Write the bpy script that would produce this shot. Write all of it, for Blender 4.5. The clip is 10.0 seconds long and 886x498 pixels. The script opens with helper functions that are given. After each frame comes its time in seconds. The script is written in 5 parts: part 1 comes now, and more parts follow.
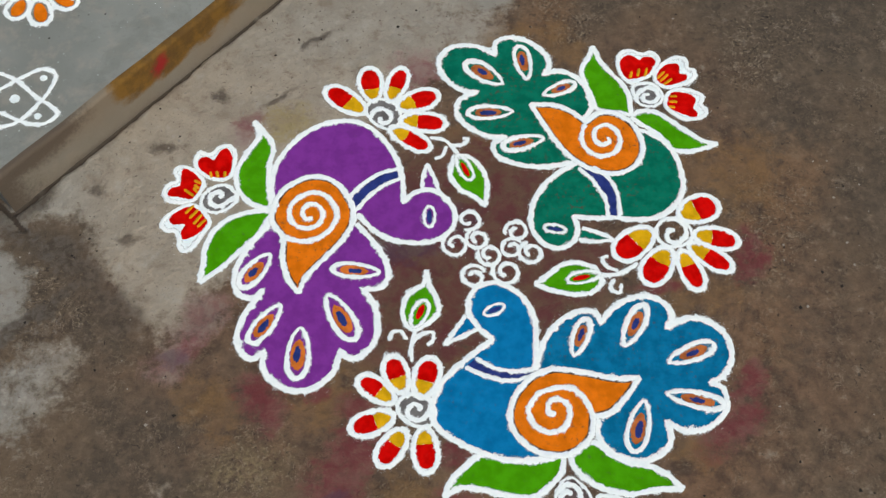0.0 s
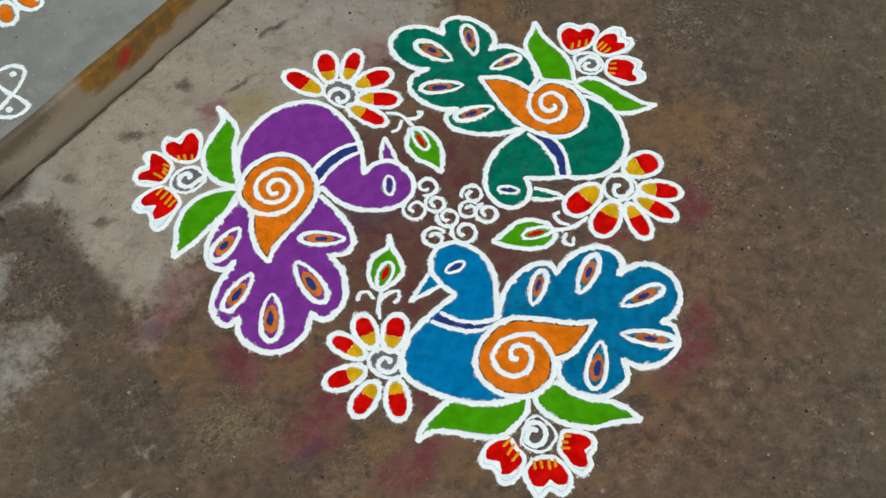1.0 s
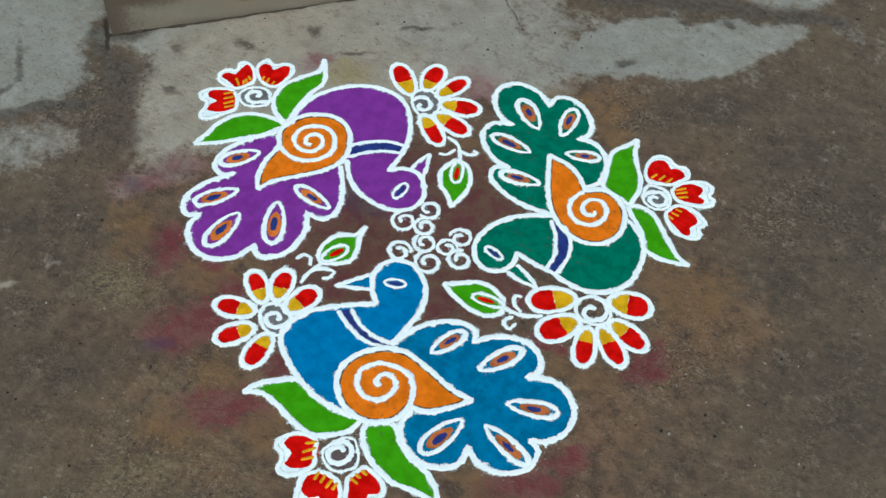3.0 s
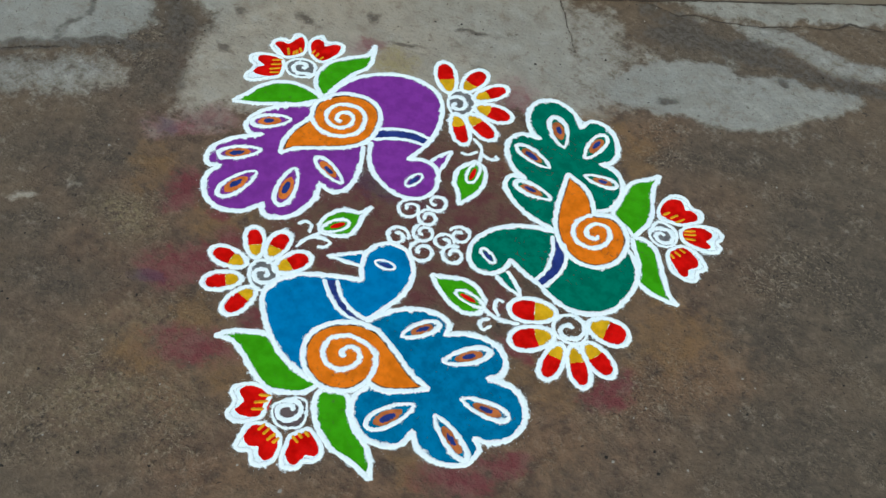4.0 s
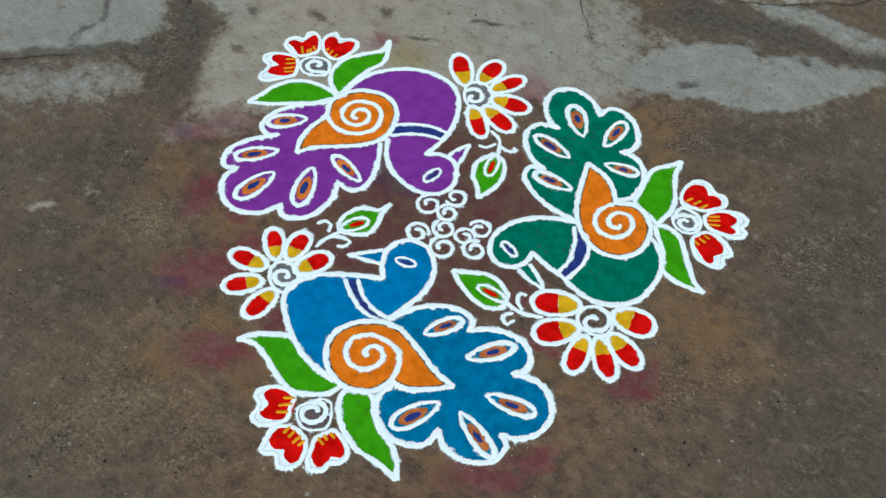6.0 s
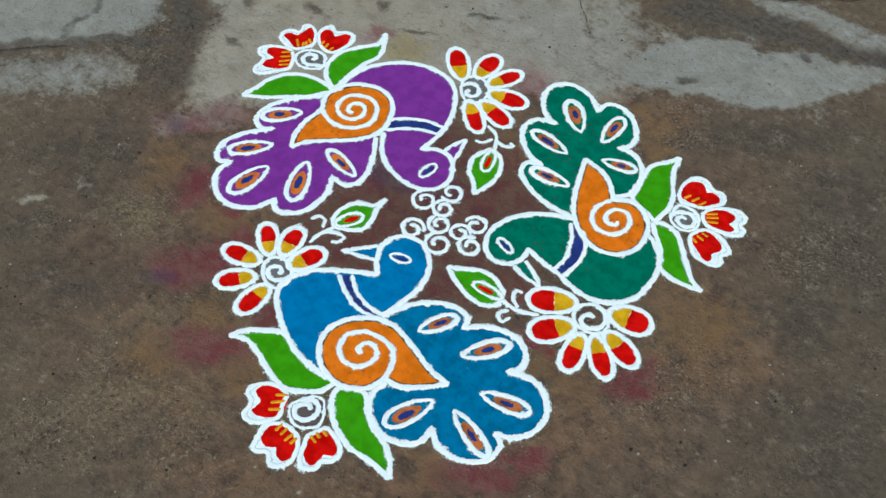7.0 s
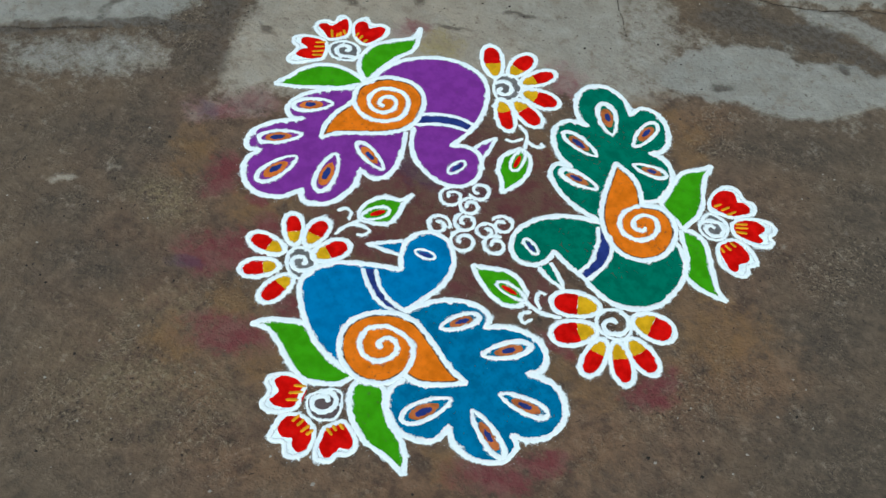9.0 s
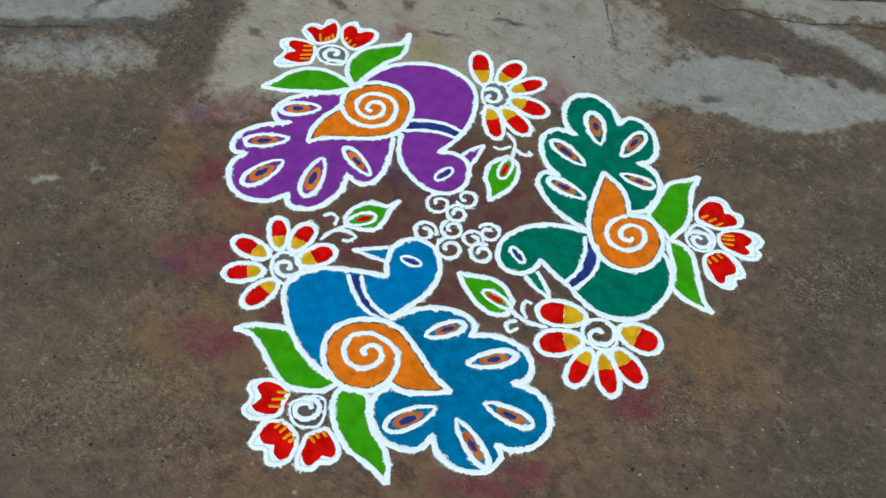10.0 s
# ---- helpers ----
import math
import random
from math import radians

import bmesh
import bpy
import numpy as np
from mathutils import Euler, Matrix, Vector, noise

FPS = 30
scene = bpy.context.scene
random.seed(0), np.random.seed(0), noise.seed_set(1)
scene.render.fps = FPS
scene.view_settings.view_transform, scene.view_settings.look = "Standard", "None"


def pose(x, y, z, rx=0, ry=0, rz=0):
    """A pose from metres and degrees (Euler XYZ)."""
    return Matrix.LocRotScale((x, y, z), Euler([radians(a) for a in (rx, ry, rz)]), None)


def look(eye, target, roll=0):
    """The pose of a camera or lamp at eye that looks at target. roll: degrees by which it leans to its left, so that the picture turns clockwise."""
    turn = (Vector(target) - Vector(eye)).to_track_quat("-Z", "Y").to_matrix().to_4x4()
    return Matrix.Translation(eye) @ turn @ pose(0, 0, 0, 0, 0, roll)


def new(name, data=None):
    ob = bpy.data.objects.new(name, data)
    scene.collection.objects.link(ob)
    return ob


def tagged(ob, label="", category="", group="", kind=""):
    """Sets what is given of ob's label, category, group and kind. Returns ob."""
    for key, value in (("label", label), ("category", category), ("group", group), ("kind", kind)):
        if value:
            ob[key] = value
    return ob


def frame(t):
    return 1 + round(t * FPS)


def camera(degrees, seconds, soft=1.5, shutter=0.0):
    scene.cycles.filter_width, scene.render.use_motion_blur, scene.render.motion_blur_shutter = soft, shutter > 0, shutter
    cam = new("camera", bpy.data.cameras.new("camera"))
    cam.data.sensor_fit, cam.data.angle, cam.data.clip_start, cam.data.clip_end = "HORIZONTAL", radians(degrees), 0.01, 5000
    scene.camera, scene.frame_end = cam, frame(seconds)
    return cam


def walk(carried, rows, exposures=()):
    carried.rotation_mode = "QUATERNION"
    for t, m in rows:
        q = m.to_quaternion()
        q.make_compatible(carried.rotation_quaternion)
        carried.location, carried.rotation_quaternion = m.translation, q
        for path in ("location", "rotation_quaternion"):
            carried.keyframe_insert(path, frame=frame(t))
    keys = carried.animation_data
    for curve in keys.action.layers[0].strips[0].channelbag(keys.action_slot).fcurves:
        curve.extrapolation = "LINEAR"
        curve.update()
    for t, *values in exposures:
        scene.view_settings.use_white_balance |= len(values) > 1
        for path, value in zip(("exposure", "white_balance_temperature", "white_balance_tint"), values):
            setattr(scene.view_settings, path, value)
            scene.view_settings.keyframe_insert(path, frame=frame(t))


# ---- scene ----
cam = camera(46.07, 10.0, soft=1.35)
PATH = [
    (0, (0.0125, 0.2532, 1.6206), (0.0631, 1.0854, 0.0254), 1.47),
    (0.5, (0.0155, 0.1874, 1.6375), (0.0858, 1.0432, 0.0555), 0.49),
    (1, (0.0131, 0.1029, 1.6541), (0.1229, 0.9731, 0.0822), 1.46),
    (1.5, (0.2147, -0.0209, 1.6205), (0.1910, 0.9554, 0.1085), 2.84),
    (2, (0.3944, -0.0614, 1.6488), (0.1972, 0.9081, 0.1451), 3.54),
    (2.2, (0.4554, -0.0372, 1.6132), (0.2062, 0.9465, 0.1266), 3.09),
    (3.3, (0.7678, 0.1059, 1.5449), (0.2385, 1.0211, 0.0881), 7.58),
    (3.5, (0.8280, 0.1117, 1.5405), (0.2733, 1.0090, 0.0820), 9.52),
    (4, (0.8816, 0.1431, 1.5578), (0.2457, 1.0132, 0.1161), 8.30),
    (4.5, (0.8804, 0.1545, 1.5522), (0.2382, 0.9927, 0.0944), 6.72),
    (5, (0.8754, 0.1536, 1.5515), (0.2344, 0.9950, 0.0950), 3.93),
    (5.5, (0.8821, 0.1550, 1.5527), (0.2247, 0.9888, 0.0993), 3.85),
    (6.8, (0.8742, 0.1914, 1.5478), (0.2184, 1.0091, 0.0845), 4.57),
    (7, (0.8740, 0.1847, 1.5402), (0.2210, 1.0047, 0.0769), 4.68),
    (7.5, (0.8654, 0.1739, 1.5331), (0.1924, 0.9572, 0.0588), 3.68),
    (8, (0.8700, 0.1750, 1.5350), (0.1862, 0.9531, 0.0630), 4.03),
    (8.5, (0.8675, 0.1834, 1.5322), (0.1891, 0.9454, 0.0492), 3.98),
    (9, (0.8664, 0.1905, 1.5363), (0.1891, 0.9763, 0.0653), 5.53),
    (9.5, (0.8534, 0.1923, 1.5344), (0.1917, 0.9902, 0.0628), 6.55),
    (10, (0.8563, 0.1932, 1.5281), (0.1936, 1.0049, 0.0646), 7.63),
]
walk(cam, [(t, look(eye, target, roll)) for t, eye, target, roll in PATH], [(0.0, 0.15, 6750, 5), (1.0, 0.13, 6650, 1), (2.0, 0.17, 6350, -4), (3.5, 0.18, 5900, -5), (10.0, 0.18, 5900, -5)])


from mathutils.geometry import tessellate_polygon

# ---- world and light: a bright overcast sky over an open courtyard ----
world = bpy.data.worlds.new("sky")
scene.world = world
world.use_nodes = True
wn = world.node_tree.nodes
sky = wn.new("ShaderNodeTexSky")
sky.sky_type, sky.sun_disc = "NISHITA", False
sky.sun_elevation, sky.sun_rotation = radians(58), radians(140)
sky.air_density, sky.dust_density = 1.0, 4.0
wn["Background"].inputs["Strength"].default_value = 0.11
world.node_tree.links.new(sky.outputs["Color"], wn["Background"].inputs["Color"])
sun = new("sun", bpy.data.lights.new("sun", "SUN"))
sun.data.energy, sun.data.angle, sun.data.color = 1.2, radians(25), (1.0, 0.97, 0.92)
sun.matrix_world = look((2.2, -2.6, 5.0), (0, 0, 0))


# ---- materials ----
class Nodes:
    """A short way to write a node material."""

    def __init__(self, name):
        self.mat = bpy.data.materials.new(name)
        self.mat.use_nodes = True
        self.tree = self.mat.node_tree
        self.shader = self.tree.nodes["Principled BSDF"]
        self.coord = self.tree.nodes.new("ShaderNodeTexCoord").outputs["Object"]

    def put(self, socket, value):
        if isinstance(value, bpy.types.NodeSocket):
            self.tree.links.new(value, socket)
        elif isinstance(value, tuple) and len(value) == 3:
            socket.default_value = (*value, 1.0)
        else:
            socket.default_value = value

    def noise(self, scale, detail=4.0, rough=0.6, warp=0.0, stretch=None):
        n = self.tree.nodes.new("ShaderNodeTexNoise")
        n.inputs["Scale"].default_value, n.inputs["Detail"].default_value = scale, detail
        n.inputs["Roughness"].default_value, n.inputs["Distortion"].default_value = rough, warp
        if stretch:
            m = self.tree.nodes.new("ShaderNodeMapping")
            m.inputs["Scale"].default_value = stretch
            m.inputs["Rotation"].default_value = (0, 0, radians(40))
            self.tree.links.new(self.coord, m.inputs["Vector"])
            self.tree.links.new(m.outputs["Vector"], n.inputs["Vector"])
        else:
            self.tree.links.new(self.coord, n.inputs["Vector"])
        return n.outputs["Fac"]

    def attr(self, name):
        a = self.tree.nodes.new("ShaderNodeAttribute")
        a.attribute_name = name
        return a.outputs["Fac"]

    def math(self, op, a, b=0.0, clamp=False):
        n = self.tree.nodes.new("ShaderNodeMath")
        n.operation, n.use_clamp = op, clamp
        self.put(n.inputs[0], a), self.put(n.inputs[1], b)
        return n.outputs[0]

    def ramp(self, value, low, high, to0=0.0, to1=1.0):
        n = self.tree.nodes.new("ShaderNodeMapRange")
        n.interpolation_type = "SMOOTHSTEP"
        self.put(n.inputs["Value"], value)
        for key, v in (("From Min", low), ("From Max", high), ("To Min", to0), ("To Max", to1)):
            n.inputs[key].default_value = v
        return n.outputs["Result"]

    def mix(self, fac, a, b, blend="MIX"):
        n = self.tree.nodes.new("ShaderNodeMix")
        n.data_type, n.blend_type = "RGBA", blend
        self.put(n.inputs[0], fac), self.put(n.inputs[6], a), self.put(n.inputs[7], b)
        return n.outputs[2]

    def done(self, color, rough, bump=None, strength=0.3, distance=0.002, gloss=0.25):
        self.shader.inputs["Specular IOR Level"].default_value = gloss
        self.put(self.shader.inputs["Base Color"], color)
        self.put(self.shader.inputs["Roughness"], rough)
        if bump is not None:
            b = self.tree.nodes.new("ShaderNodeBump")
            b.inputs["Strength"].default_value, b.inputs["Distance"].default_value = strength, distance
            self.tree.links.new(bump, b.inputs["Height"])
            self.tree.links.new(b.outputs["Normal"], self.shader.inputs["Normal"])
        return self.mat


DIRT = (0.075, 0.058, 0.043)


def powder(name, rgb, bare=0.35, mottle=0.25, bump=0.5, fleck=0.57):
    """Dry coloured powder strewn by hand: grainy, uneven, with the floor showing where it lies thin. bare: how much shows. fleck: lower for more bare flecks."""
    m = Nodes(name)
    grain, cloud, thin = m.noise(900, 2), m.noise(38, 3), m.noise(140, 5, 0.7)
    deep = tuple(c * 0.62 for c in rgb)
    pale = tuple(min(1.0, c * 1.12 + 0.002) for c in rgb)
    col = m.mix(m.ramp(cloud, 0.35, 0.68), pale, deep if mottle > 0.3 else tuple(c * (1 - mottle) for c in rgb))
    col = m.mix(m.ramp(grain, 0.52, 0.75, 0, 0.35), col, deep)
    worn = m.math("MULTIPLY", m.ramp(thin, fleck, fleck + 0.08), m.ramp(m.noise(14, 3), 0.42, 0.60, 0.10, 1.0))
    col = m.mix(m.math("MULTIPLY", worn, bare), col, DIRT)
    return m.done(col, 0.95, m.math("ADD", grain, thin), bump, 0.0012, gloss=0.02)


WHITE = powder("white_powder", (0.80, 0.885, 0.905), 0.55, 0.05, 0.25)


def strewn_white():
    """White powder let fall in a line: dense along the middle, thinning out to single grains at the margins."""
    m = Nodes("white_line_powder")
    grain, clump, lump = m.noise(1000, 2), m.noise(480, 3, 0.6, 0.3), m.noise(70, 4, 0.65)
    col = m.mix(m.ramp(lump, 0.38, 0.66), (0.885, 0.940, 0.945), (0.81, 0.880, 0.893))
    col = m.mix(m.ramp(clump, 0.45, 0.30, 0, 0.30), col, (0.52, 0.56, 0.58))
    uneven = m.math("ADD", m.math("MULTIPLY", m.math("SUBTRACT", clump, 0.5), 1.5), m.math("MULTIPLY", m.math("SUBTRACT", lump, 0.5), 2.2))
    uneven = m.math("ADD", uneven, m.math("MULTIPLY", m.math("SUBTRACT", grain, 0.5), 0.9))
    thick = m.math("ADD", m.attr("cover"), uneven)
    m.put(m.shader.inputs["Alpha"], m.ramp(thick, 0.27, 0.72))
    return m.done(col, 0.95, m.math("ADD", m.math("MULTIPLY", grain, 0.6), m.math("ADD", clump, lump)), 0.45, 0.0014, gloss=0.02)


WHITE_LINE = strewn_white()
PURPLE = powder("purple_powder", (0.182, 0.031, 0.268), 0.14, 0.10)
BLUE = powder("blue_powder", (0.002, 0.165, 0.385), 0.30, 0.14)
TEAL = powder("teal_powder", (0.002, 0.145, 0.090), 0.85, 0.18, fleck=0.545)
LEAF = powder("leaf_green_powder", (0.060, 0.295, 0.003), 0.5, 0.12)
ORANGE = powder("orange_powder", (0.70, 0.165, 0.006), 0.65, 0.14)
RED = powder("red_powder", (0.58, 0.001, 0.001), 0.10, 0.25)
YELLOW = powder("yellow_powder", (0.66, 0.37, 0.008), 0.20, 0.18)
GOLD = powder("deep_yellow_powder", (0.68, 0.33, 0.012), 0.10, 0.15)
BRIGHT_RUST = powder("strong_orange_powder", (0.60, 0.160, 0.026), 0.35, 0.25)
RUST = powder("dull_orange_powder", (0.46, 0.135, 0.036), 0.5, 0.35)
BROWN = powder("dark_brown_powder", (0.085, 0.050, 0.030), 0.4, 0.3)
NAVY = powder("navy_powder", (0.022, 0.038, 0.185), 0.20, 0.25)
BLUEGREEN = powder("greenish_blue_powder", (0.002, 0.152, 0.315), 0.7, 0.22)
DUSKY = powder("dusky_brown_powder", (0.105, 0.078, 0.078), 0.6, 0.3)
GREY = powder("grey_dusted_powder", (0.155, 0.150, 0.148), 0.45, 0.25)


def ground_material():
    """Old cement rubbed brown: large soft clouds, torn mid-size blotches, flaked spots, pale skims and rubbed-in colour."""
    m = Nodes("worn_courtyard_floor")
    big, mid, fine, grit = m.noise(3.0, 5, 0.6, 0.2), m.noise(16, 6, 0.68, 0.1), m.noise(95, 5, 0.7), m.noise(420, 3, 0.7)
    streak = m.noise(8, 5, 0.65, 0.8, (0.85, 1.15, 1))
    blotch, smear = m.noise(34, 6, 0.75, 0.15), m.noise(17, 8, 0.74, 0.15)
    flake, torn2 = m.noise(70, 5, 0.62, 0.45), m.noise(150, 4, 0.6, 0.6)
    col = m.mix(m.ramp(big, 0.35, 0.65), (0.142, 0.103, 0.067), (0.108, 0.086, 0.062))
    col = m.mix(m.ramp(mid, 0.42, 0.70, 0, 0.75), col, (0.164, 0.124, 0.086))
    col = m.mix(m.ramp(streak, 0.45, 0.75, 0, 0.45), col, (0.076, 0.057, 0.043))
    # dark, grey-olive clouds and warm tan ones
    cloud = m.math("ADD", m.attr("murk"), m.math("MULTIPLY", m.math("SUBTRACT", m.math("ADD", smear, mid), 1.0), 1.3))
    col = m.mix(m.ramp(cloud, 0.10, 1.0, 0, 0.80), col, (0.084, 0.068, 0.051))
    warm = m.math("ADD", m.attr("tan"), m.math("MULTIPLY", m.math("SUBTRACT", m.math("ADD", smear, blotch), 1.0), 1.5))
    col = m.mix(m.ramp(warm, 0.15, 1.1, 0, 0.75), col, (0.215, 0.130, 0.070))
    # blotches with torn edges
    col = m.mix(m.ramp(blotch, 0.51, 0.66, 0, 0.28), col, (0.250, 0.190, 0.132))
    col = m.mix(m.ramp(blotch, 0.48, 0.34, 0, 0.36), col, (0.056, 0.043, 0.032))
    col = m.mix(m.ramp(smear, 0.50, 0.66, 0, 0.34), col, (0.190, 0.147, 0.104))
    col = m.mix(m.ramp(smear, 0.48, 0.34, 0, 0.48), col, (0.062, 0.050, 0.039))
    col = m.mix(m.ramp(flake, 0.53, 0.62, 0, 0.18), col, (0.220, 0.170, 0.118))
    col = m.mix(m.ramp(flake, 0.47, 0.36, 0, 0.28), col, (0.048, 0.037, 0.028))
    col = m.mix(m.ramp(fine, 0.52, 0.80, 0, 0.22), col, (0.185, 0.142, 0.097))
    col = m.mix(m.ramp(fine, 0.44, 0.26, 0, 0.32), col, (0.044, 0.033, 0.025))
    # red-brown and rosy tints rubbed into the floor
    tint = m.math("MULTIPLY", m.attr("rosy"), m.ramp(m.noise(7, 5, 0.65, 0.8), 0.34, 0.62, 0.40, 1.0))
    col = m.mix(m.math("MULTIPLY", tint, 0.72), col, m.mix(m.ramp(m.math("ADD", m.math("MULTIPLY", blotch, 0.6), m.math("MULTIPLY", smear, 0.4)), 0.40, 0.60), (0.086, 0.049, 0.033), (0.196, 0.116, 0.070)))
    # flaked spots: pale crumbs beside pits whose small shadows are painted dark
    rough_at = m.math("ADD", m.attr("flaky"), m.math("MULTIPLY", m.ramp(mid, 0.43, 0.60), 0.45), True)
    pale = m.math("MULTIPLY", m.ramp(torn2, 0.56, 0.66), rough_at)
    col = m.mix(m.math("MULTIPLY", pale, 0.95), col, (0.262, 0.212, 0.148))
    pit_shade = m.math("MULTIPLY", m.ramp(torn2, 0.43, 0.34), rough_at)
    col = m.mix(m.math("MULTIPLY", pit_shade, 0.9), col, (0.034, 0.027, 0.021))
    hole = m.math("MULTIPLY", m.ramp(m.noise(78, 3, 0.5, 0.9), 0.675, 0.71), m.ramp(blotch, 0.40, 0.56, 0.3, 1.0))
    col = m.mix(m.math("MULTIPLY", hole, 0.8), col, (0.026, 0.021, 0.017))
    chip = m.noise(130, 6, 0.72, 0.2)
    col = m.mix(m.ramp(chip, 0.60, 0.69, 0, 0.45), col, (0.040, 0.030, 0.022))
    col = m.mix(m.ramp(chip, 0.40, 0.30, 0, 0.35), col, (0.230, 0.188, 0.132))
    # thin broken ledges where the skin of the floor has lifted: highlight painted on the lip, shadow on the foot
    lift = m.noise(26, 7, 0.66, 0.9)
    here = m.math("MULTIPLY", m.ramp(m.noise(11, 4, 0.6, 0.3), 0.45, 0.56), m.math("ADD", rough_at, 0.15, True))
    lit_lip = m.math("MULTIPLY", m.ramp(m.math("ABSOLUTE", m.math("SUBTRACT", lift, 0.535)), 0.014, 0.003), here)
    foot = m.math("MULTIPLY", m.ramp(m.math("ABSOLUTE", m.math("SUBTRACT", lift, 0.508)), 0.016, 0.004), here)
    col = m.mix(m.math("MULTIPLY", lit_lip, 0.75), col, (0.300, 0.245, 0.178))
    col = m.mix(m.math("MULTIPLY", foot, 0.65), col, (0.036, 0.028, 0.021))
    # rubbed, sandy stretch
    rub = m.math("MULTIPLY", m.attr("sandy"), m.ramp(m.math("ADD", fine, m.math("MULTIPLY", mid, 0.6)), 0.66, 0.96))
    col = m.mix(m.math("MULTIPLY", rub, 0.8), col, (0.250, 0.196, 0.112))
    col = m.mix(1.0, col, (0.89, 0.866, 0.838), "MULTIPLY")
    # light cement skim, warm near the platform, cool beyond
    ragged = m.math("SUBTRACT", m.math("ADD", m.math("ADD", blotch, mid), m.math("MULTIPLY", m.math("ADD", fine, flake), 0.35)), 1.35)
    edge = m.math("ADD", m.attr("cement"), m.math("MULTIPLY", ragged, 1.35))
    tone = m.mix(m.attr("cool"), (0.350, 0.302, 0.235), (0.284, 0.273, 0.240))
    lit = m.mix(m.ramp(mid, 0.3, 0.7, 0, 0.8), tone, m.mix(0.5, tone, (0.190, 0.168, 0.135)))
    lit = m.mix(m.ramp(smear, 0.52, 0.66, 0, 0.45), lit, (0.375, 0.352, 0.302))
    lit = m.mix(m.ramp(smear, 0.47, 0.36, 0, 0.45), lit, (0.195, 0.152, 0.112))
    lit = m.mix(m.ramp(fine, 0.44, 0.30, 0, 0.28), lit, (0.160, 0.132, 0.100))
    lit = m.mix(m.ramp(blotch, 0.46, 0.34, 0, 0.35), lit, (0.180, 0.146, 0.110))
    lit = m.mix(m.ramp(blotch, 0.55, 0.72, 0, 0.35), lit, (0.385, 0.362, 0.312))
    lit = m.mix(m.ramp(m.noise(120, 3, 0.5, 0.5), 0.655, 0.70, 0, 0.6), lit, (0.075, 0.058, 0.044))
    col = m.mix(m.ramp(edge, 0.12, 0.86), col, lit)
    # brown dirt soaked into joints
    damp = m.math("ADD", m.attr("damp"), m.math("MULTIPLY", m.math("SUBTRACT", m.math("ADD", m.math("ADD", blotch, mid), m.math("MULTIPLY", flake, 0.6)), 1.3), 1.1))
    col = m.mix(m.ramp(damp, 0.22, 0.82, 0, 0.85), col, m.mix(m.ramp(flake, 0.4, 0.6), (0.062, 0.048, 0.036), m.mix(m.attr("cool"), (0.105, 0.082, 0.062), (0.102, 0.090, 0.075))))
    # colour left from earlier drawings, torn into streaks
    drag = m.noise(46, 5, 0.72, 0.8, (0.75, 1.35, 1))
    torn = m.math("ADD", m.math("ADD", m.math("MULTIPLY", blotch, 1.7), m.math("MULTIPLY", fine, 1.0)), m.math("ADD", m.math("MULTIPLY", smear, 1.2), m.math("MULTIPLY", drag, 1.3)))
    turn = m.ramp(m.noise(22, 6, 0.74, 0.3), 0.40, 0.62)
    for name, rgb, other, amount in (("ochre", (0.208, 0.116, 0.042), (0.168, 0.098, 0.048), 0.56),
                                     ("pink", (0.142, 0.028, 0.034), (0.170, 0.070, 0.062), 0.86),
                                     ("maroon", (0.098, 0.030, 0.030), (0.112, 0.062, 0.040), 0.86),
                                     ("rose", (0.235, 0.130, 0.122), (0.285, 0.215, 0.190), 0.60),
                                     ("mustard", (0.285, 0.225, 0.085), (0.25, 0.19, 0.10), 0.7),
                                     ("violet", (0.060, 0.045, 0.075), (0.085, 0.065, 0.075), 0.5)):
        s = m.ramp(m.math("ADD", m.attr(name), m.math("SUBTRACT", torn, 2.55)), 0.0, 1.0)
        s = m.math("MULTIPLY", s, m.ramp(m.attr(name), 0.0, 0.40))
        col = m.mix(m.math("MULTIPLY", s, amount, True), col, m.mix(turn, rgb, other))
    # cracks and grit
    col = m.mix(m.ramp(m.attr("crack"), 0.35, 0.8, 0, 0.9), col, (0.042, 0.031, 0.023))
    col = m.mix(m.ramp(grit, 0.66, 0.74, 0, 0.4), col, (0.026, 0.021, 0.017))
    col = m.mix(m.ramp(grit, 0.31, 0.26, 0, 0.3), col, (0.24, 0.215, 0.17))
    h = m.math("ADD", m.math("MULTIPLY", fine, 0.5), m.math("MULTIPLY", grit, 0.18))
    h = m.math("ADD", h, m.math("ADD", m.math("MULTIPLY", flake, 1.0), m.math("MULTIPLY", m.math("MULTIPLY", torn2, rough_at), 2.2)))
    h = m.math("SUBTRACT", h, m.math("ADD", m.math("MULTIPLY", hole, 0.6), m.math("MULTIPLY", chip, 0.5)))
    rough = m.ramp(mid, 0.3, 0.7, 0.78, 0.95)
    return m.done(col, rough, m.math("ADD", h, m.math("ADD", m.math("MULTIPLY", mid, 1.2), m.math("MULTIPLY", m.ramp(lift, 0.508, 0.535), m.math("MULTIPLY", here, 0.4)))), 0.55, 0.006)


